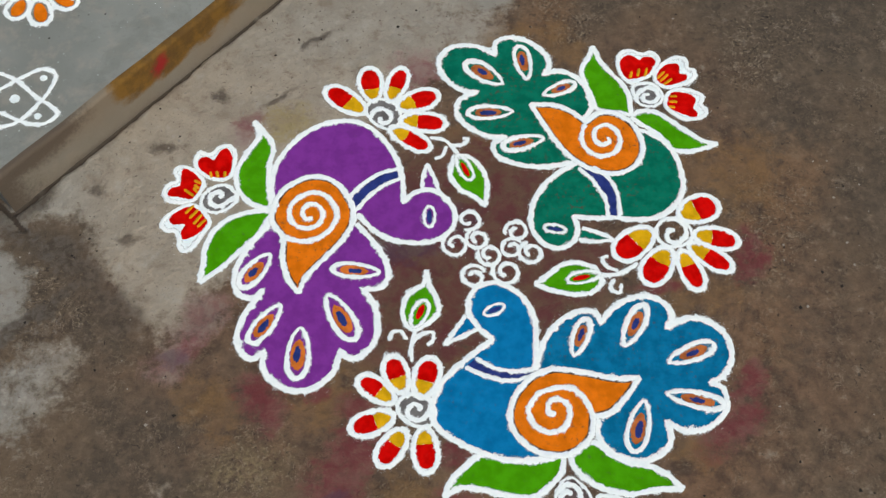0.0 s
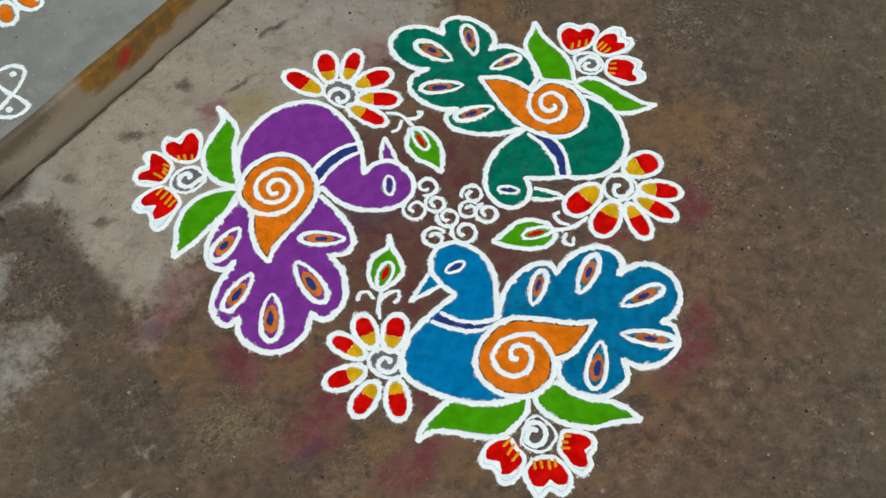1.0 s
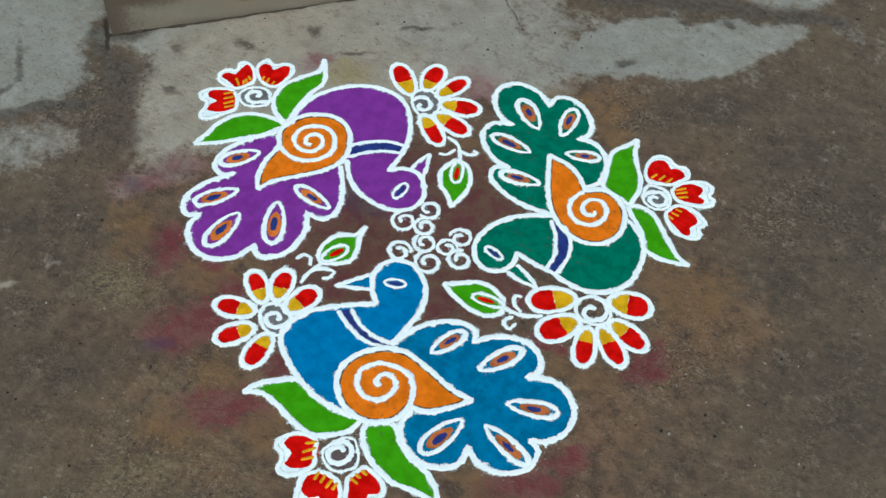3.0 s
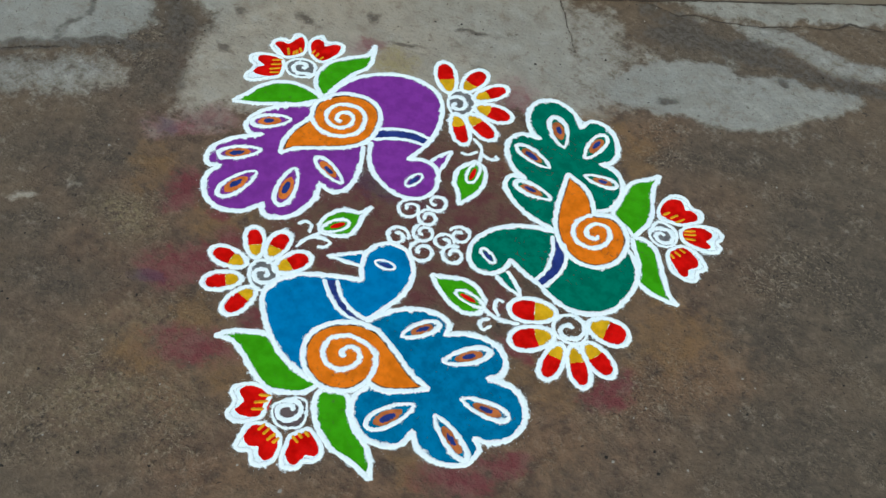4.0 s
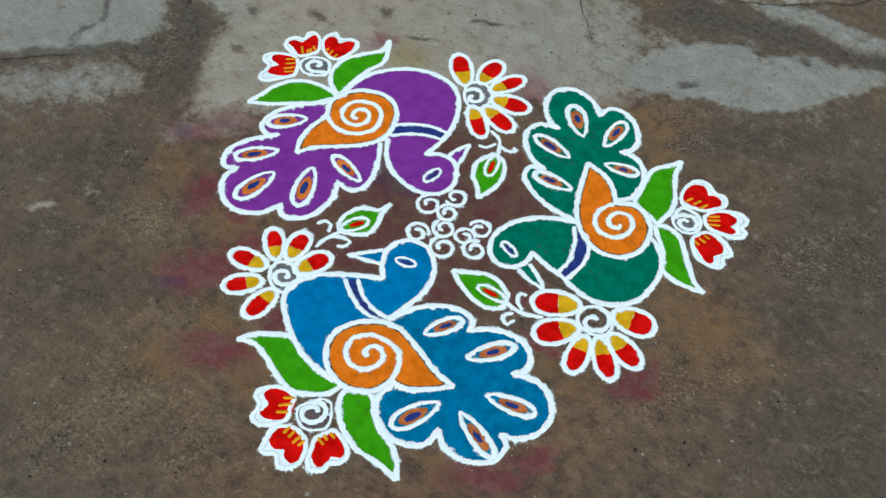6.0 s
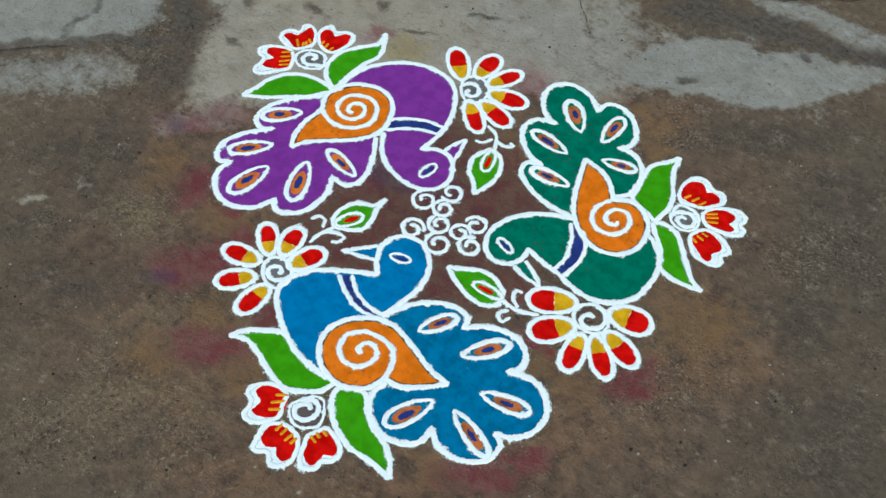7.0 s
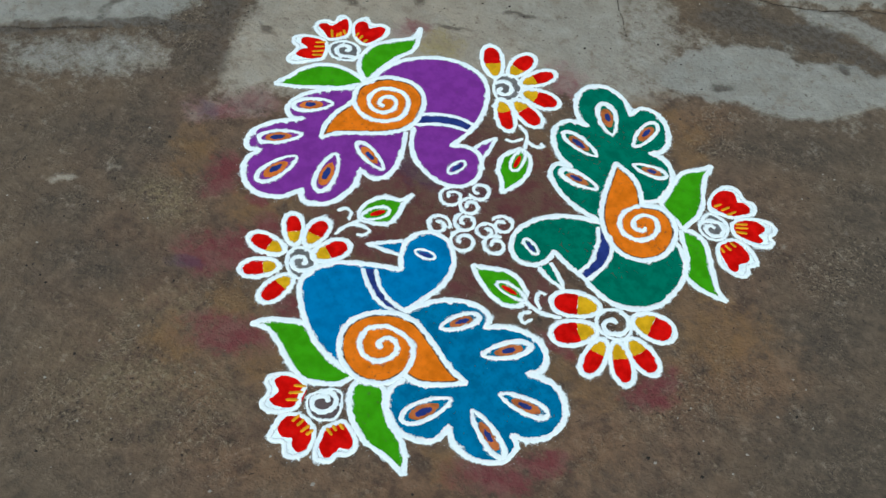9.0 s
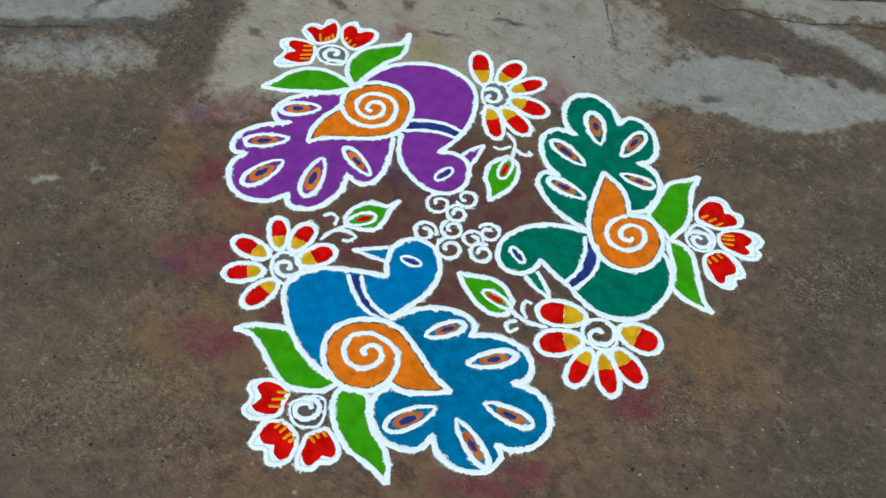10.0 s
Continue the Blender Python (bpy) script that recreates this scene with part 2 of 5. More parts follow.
def platform_material():
    m = Nodes("smooth_grey_cement")
    big, mid, fine = m.noise(3, 4), m.noise(22, 5, 0.65), m.noise(160, 4, 0.7)
    col = m.mix(m.ramp(big, 0.35, 0.65), (0.238, 0.250, 0.230), (0.178, 0.190, 0.174))
    col = m.mix(m.ramp(mid, 0.48, 0.66, 0, 0.6), col, (0.278, 0.262, 0.226))
    col = m.mix(m.ramp(m.noise(9, 6, 0.7, 0.4), 0.50, 0.36, 0, 0.45), col, (0.150, 0.158, 0.142))
    col = m.mix(m.ramp(fine, 0.40, 0.25, 0, 0.5), col, (0.105, 0.105, 0.100))
    soil = m.math("ADD", m.attr("soil"), m.math("MULTIPLY", m.math("SUBTRACT", m.math("ADD", fine, mid), 1.0), 0.8))
    warmcol = m.mix(m.math("MULTIPLY", m.attr("warm"), 0.98, True), col, (0.205, 0.158, 0.108))
    col = m.mix(m.ramp(soil, 0.12, 0.90, 0, 0.85), warmcol, (0.082, 0.061, 0.044))
    tur = m.math("ADD", m.attr("turmeric"), m.math("MULTIPLY", m.math("SUBTRACT", m.math("ADD", fine, mid), 1.0), 0.5))
    col = m.mix(m.ramp(tur, 0.26, 0.80, 0, 0.92), col, m.mix(m.ramp(mid, 0.36, 0.62), (0.096, 0.046, 0.004), (0.180, 0.088, 0.007)))
    col = m.mix(m.ramp(m.math("ADD", m.attr("vermilion"), m.math("SUBTRACT", mid, 0.5)), 0.28, 0.62, 0, 0.95), col, (0.26, 0.012, 0.014))
    return m.done(col, 0.82, m.math("ADD", mid, fine), 0.4, 0.003)


GROUND, CEMENT = ground_material(), platform_material()


# ---- numeric helpers ----
def lattice_noise(x, y, scale, octaves=4, seed=0):
    """Smooth fractal noise from -1 to 1 on arrays."""
    total, amp, out = 0.0, 1.0, np.zeros_like(x)
    for k in range(octaves):
        c, s = math.cos(0.65 + 1.1 * k), math.sin(0.65 + 1.1 * k)
        u, v = (x * c - y * s) * scale + 17.3 * seed + 5.1 * k, (x * s + y * c) * scale - 9.7 * seed + 3.3 * k
        i, j = np.floor(u), np.floor(v)
        f, g = u - i, v - j
        f, g = f * f * (3 - 2 * f), g * g * (3 - 2 * g)

        def corner(a, b):
            h = np.sin(a * 127.1 + b * 311.7 + seed * 74.7) * 43758.5453
            return (h - np.floor(h)) * 2 - 1

        row0 = corner(i, j) * (1 - f) + corner(i + 1, j) * f
        row1 = corner(i, j + 1) * (1 - f) + corner(i + 1, j + 1) * f
        out = out + amp * (row0 * (1 - g) + row1 * g)
        total, amp, scale = total + amp, amp * 0.55, scale * 2.03
    return out / total


def step01(v, low, high):
    s = np.clip((v - low) / (high - low), 0, 1)
    return s * s * (3 - 2 * s)


def near_line(x, y, pts):
    """Distance to a bent line."""
    best = np.full_like(x, 1e9)
    for (ax, ay), (bx, by) in zip(pts, pts[1:]):
        dx, dy = bx - ax, by - ay
        s = np.clip(((x - ax) * dx + (y - ay) * dy) / (dx * dx + dy * dy), 0, 1)
        best = np.minimum(best, np.hypot(x - ax - s * dx, y - ay - s * dy))
    return best


def in_patch(x, y, pts):
    """Depth inside a closed outline, negative outside."""
    inside = np.zeros(x.shape, bool)
    for (ax, ay), (bx, by) in zip(pts, pts[1:] + pts[:1]):
        cross = (ay > y) != (by > y)
        with np.errstate(divide="ignore", invalid="ignore"):
            inside ^= cross & (x < (bx - ax) * (y - ay) / (by - ay) + ax)
    return near_line(x, y, pts + pts[:1]) * np.where(inside, 1, -1)


def spot(x, y, cx, cy, rx, ry, turn=0.0):
    c, s = math.cos(radians(turn)), math.sin(radians(turn))
    u, v = (x - cx) * c + (y - cy) * s, (y - cy) * c - (x - cx) * s
    return np.clip(1.25 - np.hypot(u / rx, v / ry), 0, 1)


def mesh_object(name, verts, faces, material, attrs=None, parent=None, smooth=True):
    me = bpy.data.meshes.new(name)
    me.from_pydata(verts, [], faces)
    me.materials.append(material)
    for key, values in (attrs or {}).items():
        a = me.attributes.new(key, "FLOAT", "POINT")
        a.data.foreach_set("value", np.asarray(values, np.float32).ravel())
    if smooth:
        me.polygons.foreach_set("use_smooth", [True] * len(me.polygons))
    me.update()
    ob = new(name, me)
    ob.parent = parent
    return ob


def part(name, bm, material, parent, label=""):
    me = bpy.data.meshes.new(name)
    bm.to_mesh(me)
    bm.free()
    me.materials.append(material)
    me.polygons.foreach_set("use_smooth", [True] * len(me.polygons))
    ob = new(name, me)
    ob.parent = parent
    return tagged(ob, label)


# ---- the floor of the courtyard: one sheet out to the horizon ----
STEP_A, STEP_B = Vector((-0.700, 1.203)), Vector((-0.260, 1.670))
ALONG = (STEP_B - STEP_A).normalized()
BACK = Vector((-ALONG.y, ALONG.x))
STEP_H = 0.09


def axis(low, high, fine):
    """Fine steps from low to high, then ever longer ones out to 300 m."""
    core = np.arange(low, high + fine / 2, fine)
    out, reach = [], fine
    while sum(out) < 300:
        reach *= 1.32
        out.append(reach)
    far = np.cumsum(out)
    return np.concatenate([low - far[::-1], core, core[-1] + far])


gx, gy = np.meshgrid(axis(-1.02, 1.20, 0.0045), axis(0.12, 2.42, 0.0045))
wob = lattice_noise(gx, gy, 9, 5, 1)
wob2 = lattice_noise(gx, gy, 34, 4, 2)
wx = gx + 0.024 * wob + 0.012 * wob2
wy = gy + 0.024 * lattice_noise(gx, gy, 9, 5, 3) + 0.012 * lattice_noise(gx, gy, 34, 4, 4)

SLAB = [(-0.75, 1.16), (-0.26, 1.70), (-0.10, 1.82), (-0.01, 1.75), (0.06, 1.68), (0.10, 1.61), (0.09, 1.53), (0.05, 1.46),
        (-0.05, 1.38), (-0.20, 1.20), (-0.35, 1.02), (-0.42, 0.95), (-0.47, 0.98), (-0.50, 1.05), (-0.54, 1.12), (-0.58, 1.18)]
LINK = [(-0.044, 1.79), (0.01, 1.86), (0.10, 1.78), (0.19, 1.68), (0.20, 1.56), (0.14, 1.50), (0.06, 1.55)]
RIGHT_SKIM = [(0.149, 1.69), (0.149, 1.756), (0.183, 1.815), (0.284, 1.911), (0.317, 1.908), (0.377, 1.935), (0.411, 1.986), (0.46, 1.998), (0.52, 2.04),
              (0.555, 2.052), (0.576, 2.025), (0.556, 1.972), (0.51, 1.905), (0.483, 1.857), (0.46, 1.802), (0.398, 1.745), (0.336, 1.712), (0.283, 1.685),
              (0.238, 1.666), (0.182, 1.633), (0.145, 1.644)]
FAR_SLAB = [(0.05, 1.975), (0.13, 2.01), (0.198, 2.045), (0.267, 2.10), (0.326, 2.175), (0.386, 2.22), (0.475, 2.315), (0.9, 2.9), (-0.4, 2.9), (-0.3, 2.1)]
MID_SKIM = [(0.296, 2.012), (0.358, 2.055), (0.424, 2.064), (0.467, 2.063), (0.556, 2.126), (0.588, 2.205), (0.529, 2.18), (0.458, 2.134), (0.383, 2.141), (0.316, 2.13), (0.22, 2.04)]
SIDE_SLAB = [(-1.4, 0.90), (-1.2, 1.75), (-0.83, 1.36), (-0.745, 1.235), (-0.725, 1.150), (-0.652, 1.065), (-0.635, 1.004), (-0.665, 0.950), (-0.72, 0.889), (-0.799, 0.8), (-0.95, 0.65)]
SIDE_SKIM = [(-0.813, 0.729), (-0.755, 0.796), (-0.694, 0.862), (-0.618, 0.946), (-0.573, 0.956), (-0.551, 0.915), (-0.551, 0.863), (-0.596, 0.8), (-0.695, 0.725), (-0.744, 0.681)]


def spots(rows, grow=1.0):
    """The strongest of several soft elliptic patches: x, y, two radii, turn."""
    out = np.zeros_like(gx)
    for x, y, long, wide, turn in rows:
        out = np.maximum(out, spot(wx, wy, x, y, long * grow, wide * grow, turn))
    return out


cement = np.zeros_like(gx)
for outline, soft, full in ((SLAB, 0.045, 0.98), (LINK, 0.05, 0.75), (RIGHT_SKIM, 0.018, 0.92), (FAR_SLAB, 0.02, 0.9), (MID_SKIM, 0.022, 0.75),
                            (SIDE_SLAB, 0.032, 0.98), (SIDE_SKIM, 0.055, 0.62)):
    cement = np.maximum(cement, full * step01(in_patch(wx, wy, outline), -soft, soft))
cement = np.maximum(cement, 0.50 * spot(wx, wy, 0.08, 1.70, 0.22, 0.13, 45))
mott = step01(lattice_noise(gx, gy, 11, 5, 11), -0.05, 0.45)
cement = np.maximum(cement, 0.6 * mott * spot(gx, gy, 0.40, 2.05, 0.42, 0.26, 45))
cement = np.maximum(cement, 0.85 * spot(wx, wy, -0.431, 0.607, 0.040, 0.013, 55))
cement = np.maximum(cement, 0.30 * spot(wx, wy, -0.389, 0.693, 0.042, 0.013, 41))
cool = np.maximum(step01(in_patch(wx, wy, RIGHT_SKIM), -0.06, 0.02), np.maximum(np.maximum(step01(gy, 1.72, 1.95), 0.6 * step01(gy, 1.42, 1.62)), step01(gx, -0.50, -0.64)))

damp = 0.66 * step01(near_line(wx, wy, [(-0.72, 1.19), (-0.61, 1.10), (-0.55, 1.05), (-0.48, 0.97)]), 0.064, 0.0)
damp = np.maximum(damp, 0.78 * step01(near_line(wx, wy, [(-0.98, 0.60), (-0.824, 0.763), (-0.754, 0.851), (-0.649, 0.965), (-0.575, 1.035)]), 0.026, 0.003))
damp = np.maximum(damp, 0.7 * step01(near_line(wx, wy, [(0.05, 1.93), (0.14, 1.95), (0.27, 1.96), (0.42, 2.03), (0.6, 2.10)]), 0.050, 0.012))
damp = np.maximum(damp, 0.60 * step01(near_line(wx, wy, [(-0.833, 1.077), (-0.774, 1.019), (-0.754, 0.981), (-0.747, 0.931), (-0.721, 0.891)]), 0.016, 0.003))
BLOTS = ((-0.338, 1.437, 0.026, 0.022, 0), (-0.225, 1.432, 0.055, 0.012, 42), (-0.656, 1.208, 0.09, 0.03, 45), (-0.60, 1.12, 0.05, 0.05, 0),
         (-0.166, 1.559, 0.06, 0.012, 38), (0.256, 1.726, 0.037, 0.021, 47), (0.411, 1.948, 0.025, 0.017, 103), (-0.545, 1.234, 0.026, 0.017, 171),
         (-0.48, 1.134, 0.030, 0.014, 176), (-0.432, 1.327, 0.042, 0.02, 177), (-0.383, 1.518, 0.022, 0.011, 175))
damp = np.maximum(damp, 0.80 * spots(BLOTS))
damp = np.maximum(damp, 0.95 * spots(((0.155, 1.905, 0.13, 0.055, 43), (0.30, 2.00, 0.13, 0.030, 43))))

# crimson, ochre and violet left from earlier drawings, round the drawing and inside it
ROUND_PINK = ((-0.372, 0.925, 0.034, 0.024, 37), (-0.243, 0.836, 0.043, 0.038, 176), (-0.095, 0.741, 0.063, 0.041, 37),
              (-0.113, 0.688, 0.045, 0.024, 40), (0.037, 0.622, 0.069, 0.037, 40), (0.52, 0.758, 0.063, 0.032, 43), (0.555, 0.831, 0.046, 0.026, 44),
              (0.593, 1.049, 0.045, 0.020, 42), (-0.235, 0.817, 0.039, 0.024, 95), (-0.124, 0.684, 0.042, 0.04, 135), (0.59, 1.083, 0.045, 0.026, 75),
              (0.428, 1.013, 0.049, 0.015, 0), (0.064, 0.734, 0.036, 0.024, 179), (-0.079, 0.943, 0.038, 0.026, 177))
INNER_PINK = ((-0.153, 0.846, 0.028, 0.02, 176), (-0.096, 0.808, 0.039, 0.03, 147), (0.162, 1.163, 0.07, 0.10, -20), (-0.033, 1.071, 0.07, 0.05, 20),
              (0.066, 0.933, 0.06, 0.04, 30), (0.10, 1.26, 0.05, 0.06, 0), (-0.289, 1.363, 0.040, 0.028, 50), (0.30, 1.04, 0.09, 0.04, 30),
              (0.10, 1.10, 0.10, 0.05, 0), (0.03, 1.48, 0.05, 0.04, 0), (0.22, 0.98, 0.10, 0.03, 35), (-0.06, 1.02, 0.09, 0.05, 10))
pink = 0.92 * np.maximum(spots(ROUND_PINK, 1.22), spots(INNER_PINK))
OCHRES = ((0.606, 1.229, 0.076, 0.061, 105), (0.524, 1.249, 0.049, 0.04, 64), (0.319, 1.546, 0.067, 0.04, 119), (-0.015, 0.546, 0.043, 0.037, 14),
          (-0.331, 0.821, 0.060, 0.044, 147), (0.102, 0.636, 0.056, 0.038, 141), (-0.008, 0.673, 0.047, 0.043, 171), (0.626, 1.258, 0.074, 0.051, 71),
          (0.504, 0.998, 0.059, 0.032, 1), (-0.143, 0.816, 0.055, 0.047, 172), (0.48, 0.975, 0.049, 0.029, 42), (0.099, 0.887, 0.038, 0.03, 175),
          (0.457, 0.722, 0.035, 0.030, 0), (0.14, 1.30, 0.10, 0.06, 0), (0.22, 1.55, 0.06, 0.05, 0), (0.04, 1.13, 0.06, 0.04, 0), (0.05, 0.98, 0.22, 0.05, 30))
ochre = 0.85 * spots(OCHRES, 1.3)
rose = spots(((-0.355, 0.975, 0.070, 0.045, 39), (-0.29, 1.345, 0.055, 0.04, 50), (0.03, 1.50, 0.06, 0.05, 0), (-0.62, 1.35, 0.05, 0.03, 45), (-0.40, 0.90, 0.05, 0.04, 40)))
maroon = np.maximum(step01(np.hypot(wx - 0.12, wy - 1.10), 0.30, 0.12), 0.8 * step01(np.hypot(wx - 0.02, wy - 0.95), 0.16, 0.05))
tan = spots(((0.301, 1.614, 0.077, 0.066, 87), (0.648, 1.215, 0.093, 0.068, 109), (0.277, 0.521, 0.12, 0.05, 40), (0.586, 0.913, 0.122, 0.089, 48),
             (0.072, 0.538, 0.084, 0.07, 24), (0.692, 1.208, 0.143, 0.091, 73), (0.604, 1.085, 0.098, 0.068, 117), (0.443, 0.642, 0.142, 0.05, 42)))
murk = spots(((-0.434, 0.756, 0.205, 0.086, 41), (-0.24, 0.527, 0.149, 0.091, 36), (0.469, 1.694, 0.224, 0.066, 44), (0.738, 1.376, 0.155, 0.121, 67),
              (-0.527, 0.959, 0.10, 0.055, 143), (-0.441, 0.788, 0.101, 0.08, 164), (-0.379, 0.695, 0.176, 0.053, 177), (-0.367, 0.562, 0.094, 0.072, 24),
              (0.667, 1.684, 0.139, 0.082, 51), (0.90, 1.20, 0.24, 0.2, 40), (0.85, 1.60, 0.2, 0.2, 0)))
flaky = spots(((-0.267, 0.714, 0.073, 0.057, 28), (-0.005, 0.483, 0.104, 0.08, 28), (-0.015, 0.365, 0.127, 0.076, 36), (0.126, 0.49, 0.075, 0.065, 13),
               (-0.241, 0.744, 0.064, 0.053, 105), (0.327, 1.596, 0.08, 0.067, 98), (0.699, 1.51, 0.133, 0.076, 49), (-0.023, 0.66, 0.062, 0.054, 6),
               (0.592, 1.05, 0.068, 0.057, 57), (0.634, 1.127, 0.102, 0.084, 62), (-0.62, 1.02, 0.10, 0.08, 40)))
violet = spots(((-0.135, 0.655, 0.043, 0.020, 40), (-0.397, 0.903, 0.038, 0.020, 176), (0.02, 1.12, 0.12, 0.05, 20)))
mustard = spot(wx, wy, -0.215, 1.372, 0.060, 0.042, 40)
rosy = step01(np.hypot(wx - 0.15, wy - 1.02) + 0.06 * wob, 0.84, 0.46) * (1 - 0.7 * murk)
sandy = np.maximum(spot(wx, wy, -0.267, 0.714, 0.08, 0.06, 28), 0.6 * np.maximum(spot(wx, wy, 0.02, 0.46, 0.20, 0.12, 35), spot(wx, wy, -0.02, 0.60, 0.16, 0.07, 40)))

SPLITS = (
    ([STEP_A - 0.0110 * BACK, STEP_B - 0.0108 * BACK, STEP_B + 1.2 * ALONG - 0.0105 * BACK], 0.0085),
    ([(-1.0, 0.60), (-0.792, 0.797), (-0.754, 0.848), (-0.716, 0.888)], 0.0036),
    ([(-0.100, 1.804), (-0.034, 1.747), (0.030, 1.693)], 0.0026),
    ([(0.05, 1.959), (0.115, 1.973), (0.140, 2.009), (0.198, 2.030), (0.267, 2.086), (0.326, 2.159), (0.386, 2.204), (0.409, 2.26), (0.475, 2.297), (0.7, 2.5)], 0.0045),
    ([(-0.735, 1.225), (-0.700, 1.190), (-0.672, 1.160)], 0.0070),
)
crack = np.zeros_like(gx)
cxw, cyw = gx + 0.006 * wob2 + 0.004 * wob, gy + 0.006 * lattice_noise(gx, gy, 30, 4, 6)
for pts, half in SPLITS:
    gap = 0.55 + 0.55 * lattice_noise(gx, gy, 22, 3, 7)
    crack = np.maximum(crack, step01(near_line(cxw, cyw, [tuple(p) for p in pts]), half * 1.25, half * 0.3) * np.clip(gap + 0.45, 0.25, 1))
gz = 0.0025 * np.clip(step01(cement, 0.3, 0.7), 0, 1) * step01(np.hypot(gx - 0.13, gy - 1.08), 0.66, 0.85) - 0.007 * crack
calm = step01(np.hypot(gx - 0.13, gy - 1.08), 0.66, 0.9)
gz = gz + calm * (0.0018 * wob + 0.0008 * wob2)
gz = np.where(np.hypot(gx, gy - 1) > 2.5, -0.004, gz)
ny, nx = gx.shape
index = np.arange(nx * ny).reshape(ny, nx)
quads = np.stack([index[:-1, :-1], index[:-1, 1:], index[1:, 1:], index[1:, :-1]], -1).reshape(-1, 4)
ground = mesh_object("ground", np.stack([gx, gy, gz], -1).reshape(-1, 3), quads.tolist(), GROUND,
                     {"cement": cement, "damp": damp, "pink": pink, "ochre": ochre, "violet": violet, "sandy": sandy, "tan": tan, "maroon": maroon, "rose": rose, "murk": murk, "flaky": flaky, "cool": cool, "rosy": rosy, "mustard": mustard, "crack": crack})
tagged(ground, "worn brown-grey cement courtyard floor with pale patches and cracks", "ground", kind="structure")


# ---- the low raised platform along one side ----
def platform():
    base = tagged(new("platform"), "low grey cement platform with a turmeric-stained edge", "platform", kind="structure")
    length, depth, r = 3.2, 2.4, 0.007
    # profile over the edge: up the riser, round the arris, back over the top
    prof = [(-0.0075, -0.02)] + [(-0.0075 * (1 - k / 16), (STEP_H - r) * k / 16) for k in range(0, 17)]
    prof += [(r * (1 - math.cos(a)), STEP_H - r + r * math.sin(a)) for a in (0.35, 0.8, 1.2, 1.57)]
    prof += [(r + 0.006 * 1.22 ** k - 0.006, STEP_H) for k in range(1, 31)]
    prof = [p for p in prof if p[0] < depth]
    us = np.concatenate([np.arange(0, 1.3, 0.006), np.arange(1.3, length, 0.08)])
    verts, soil, warm, tur, ver = [], [], [], [], []
    for u in us:
        for k, (v, z) in enumerate(prof):
            w = 0.0025 * noise.noise((u * 9, z * 9, v * 3)) * (z > 0)
            p = STEP_A + ALONG * u + BACK * (v + (w if v < 0.02 else 0))
            verts.append((p.x, p.y, z + (0.0012 * noise.noise((u * 5, v * 5, 2.0)) if v > 0.02 else 0)))
            n1, n2 = noise.noise((u * 7, z * 20, 1.0)), noise.noise((u * 24, z * 50, 5.0))
            riser = 1.0 if v < 0.012 else 0.0
            end = max(0.0, 1 - u / 0.09)
            band = min(1.0, max(0.0, (0.24 - u) / 0.10)) * riser * min(1.0, max(0.0, 2.6 * (z / STEP_H - 0.42 - 0.15 * n1)))
            # soil at the end and in the band; last term: darker towards the riser's bottom
            soil.append(max(end * (1.0 if riser else 0.5 * max(0, 1 - v / 0.08)), band * 1.1, 0.25 * riser * max(0, 1 - z / 0.02)))
            warm.append(riser * (0.75 + 0.3 * n1))
            hz = z / STEP_H - (0.40 + 0.20 * n1) + 0.16 * n2
            span = min(1.0, max(0.0, (u - 0.235) / 0.05)) * min(1.0, max(0.0, (0.64 - u) / 0.12))
            tur.append(riser * span * min(1.0, max(0.0, 0.5 + 3.2 * hz)))
            ver.append(0.85 * riser * max(0.0, 1 - abs(u - 0.375 + 0.35 * (STEP_H - z)) / 0.046) * max(0.0, 1 - abs(z / STEP_H - 0.68) / 0.36) ** 0.6)
    n = len(prof)
    faces = [(i * n + j, (i + 1) * n + j, (i + 1) * n + j + 1, i * n + j + 1) for i in range(len(us) - 1) for j in range(n - 1)]
    mesh_object("slab", verts, faces, CEMENT, {"soil": soil, "warm": warm, "turmeric": tur, "vermilion": ver}, base)
    # the end wall, closing the platform at the joint
    cap, capf = [], []
    for k, (v, z) in enumerate(prof):
        p = STEP_A + BACK * v
        cap += [(p.x, p.y, -0.02), (p.x, p.y, z)]
    capf = [(2 * k, 2 * k + 1, 2 * k + 3, 2 * k + 2) for k in range(n - 1)]
    zero = [0.0] * len(cap)
    mesh_object("end_face", cap, capf, CEMENT, {"soil": [0.6] * len(cap), "warm": zero, "turmeric": zero, "vermilion": zero}, base, smooth=False)


platform()


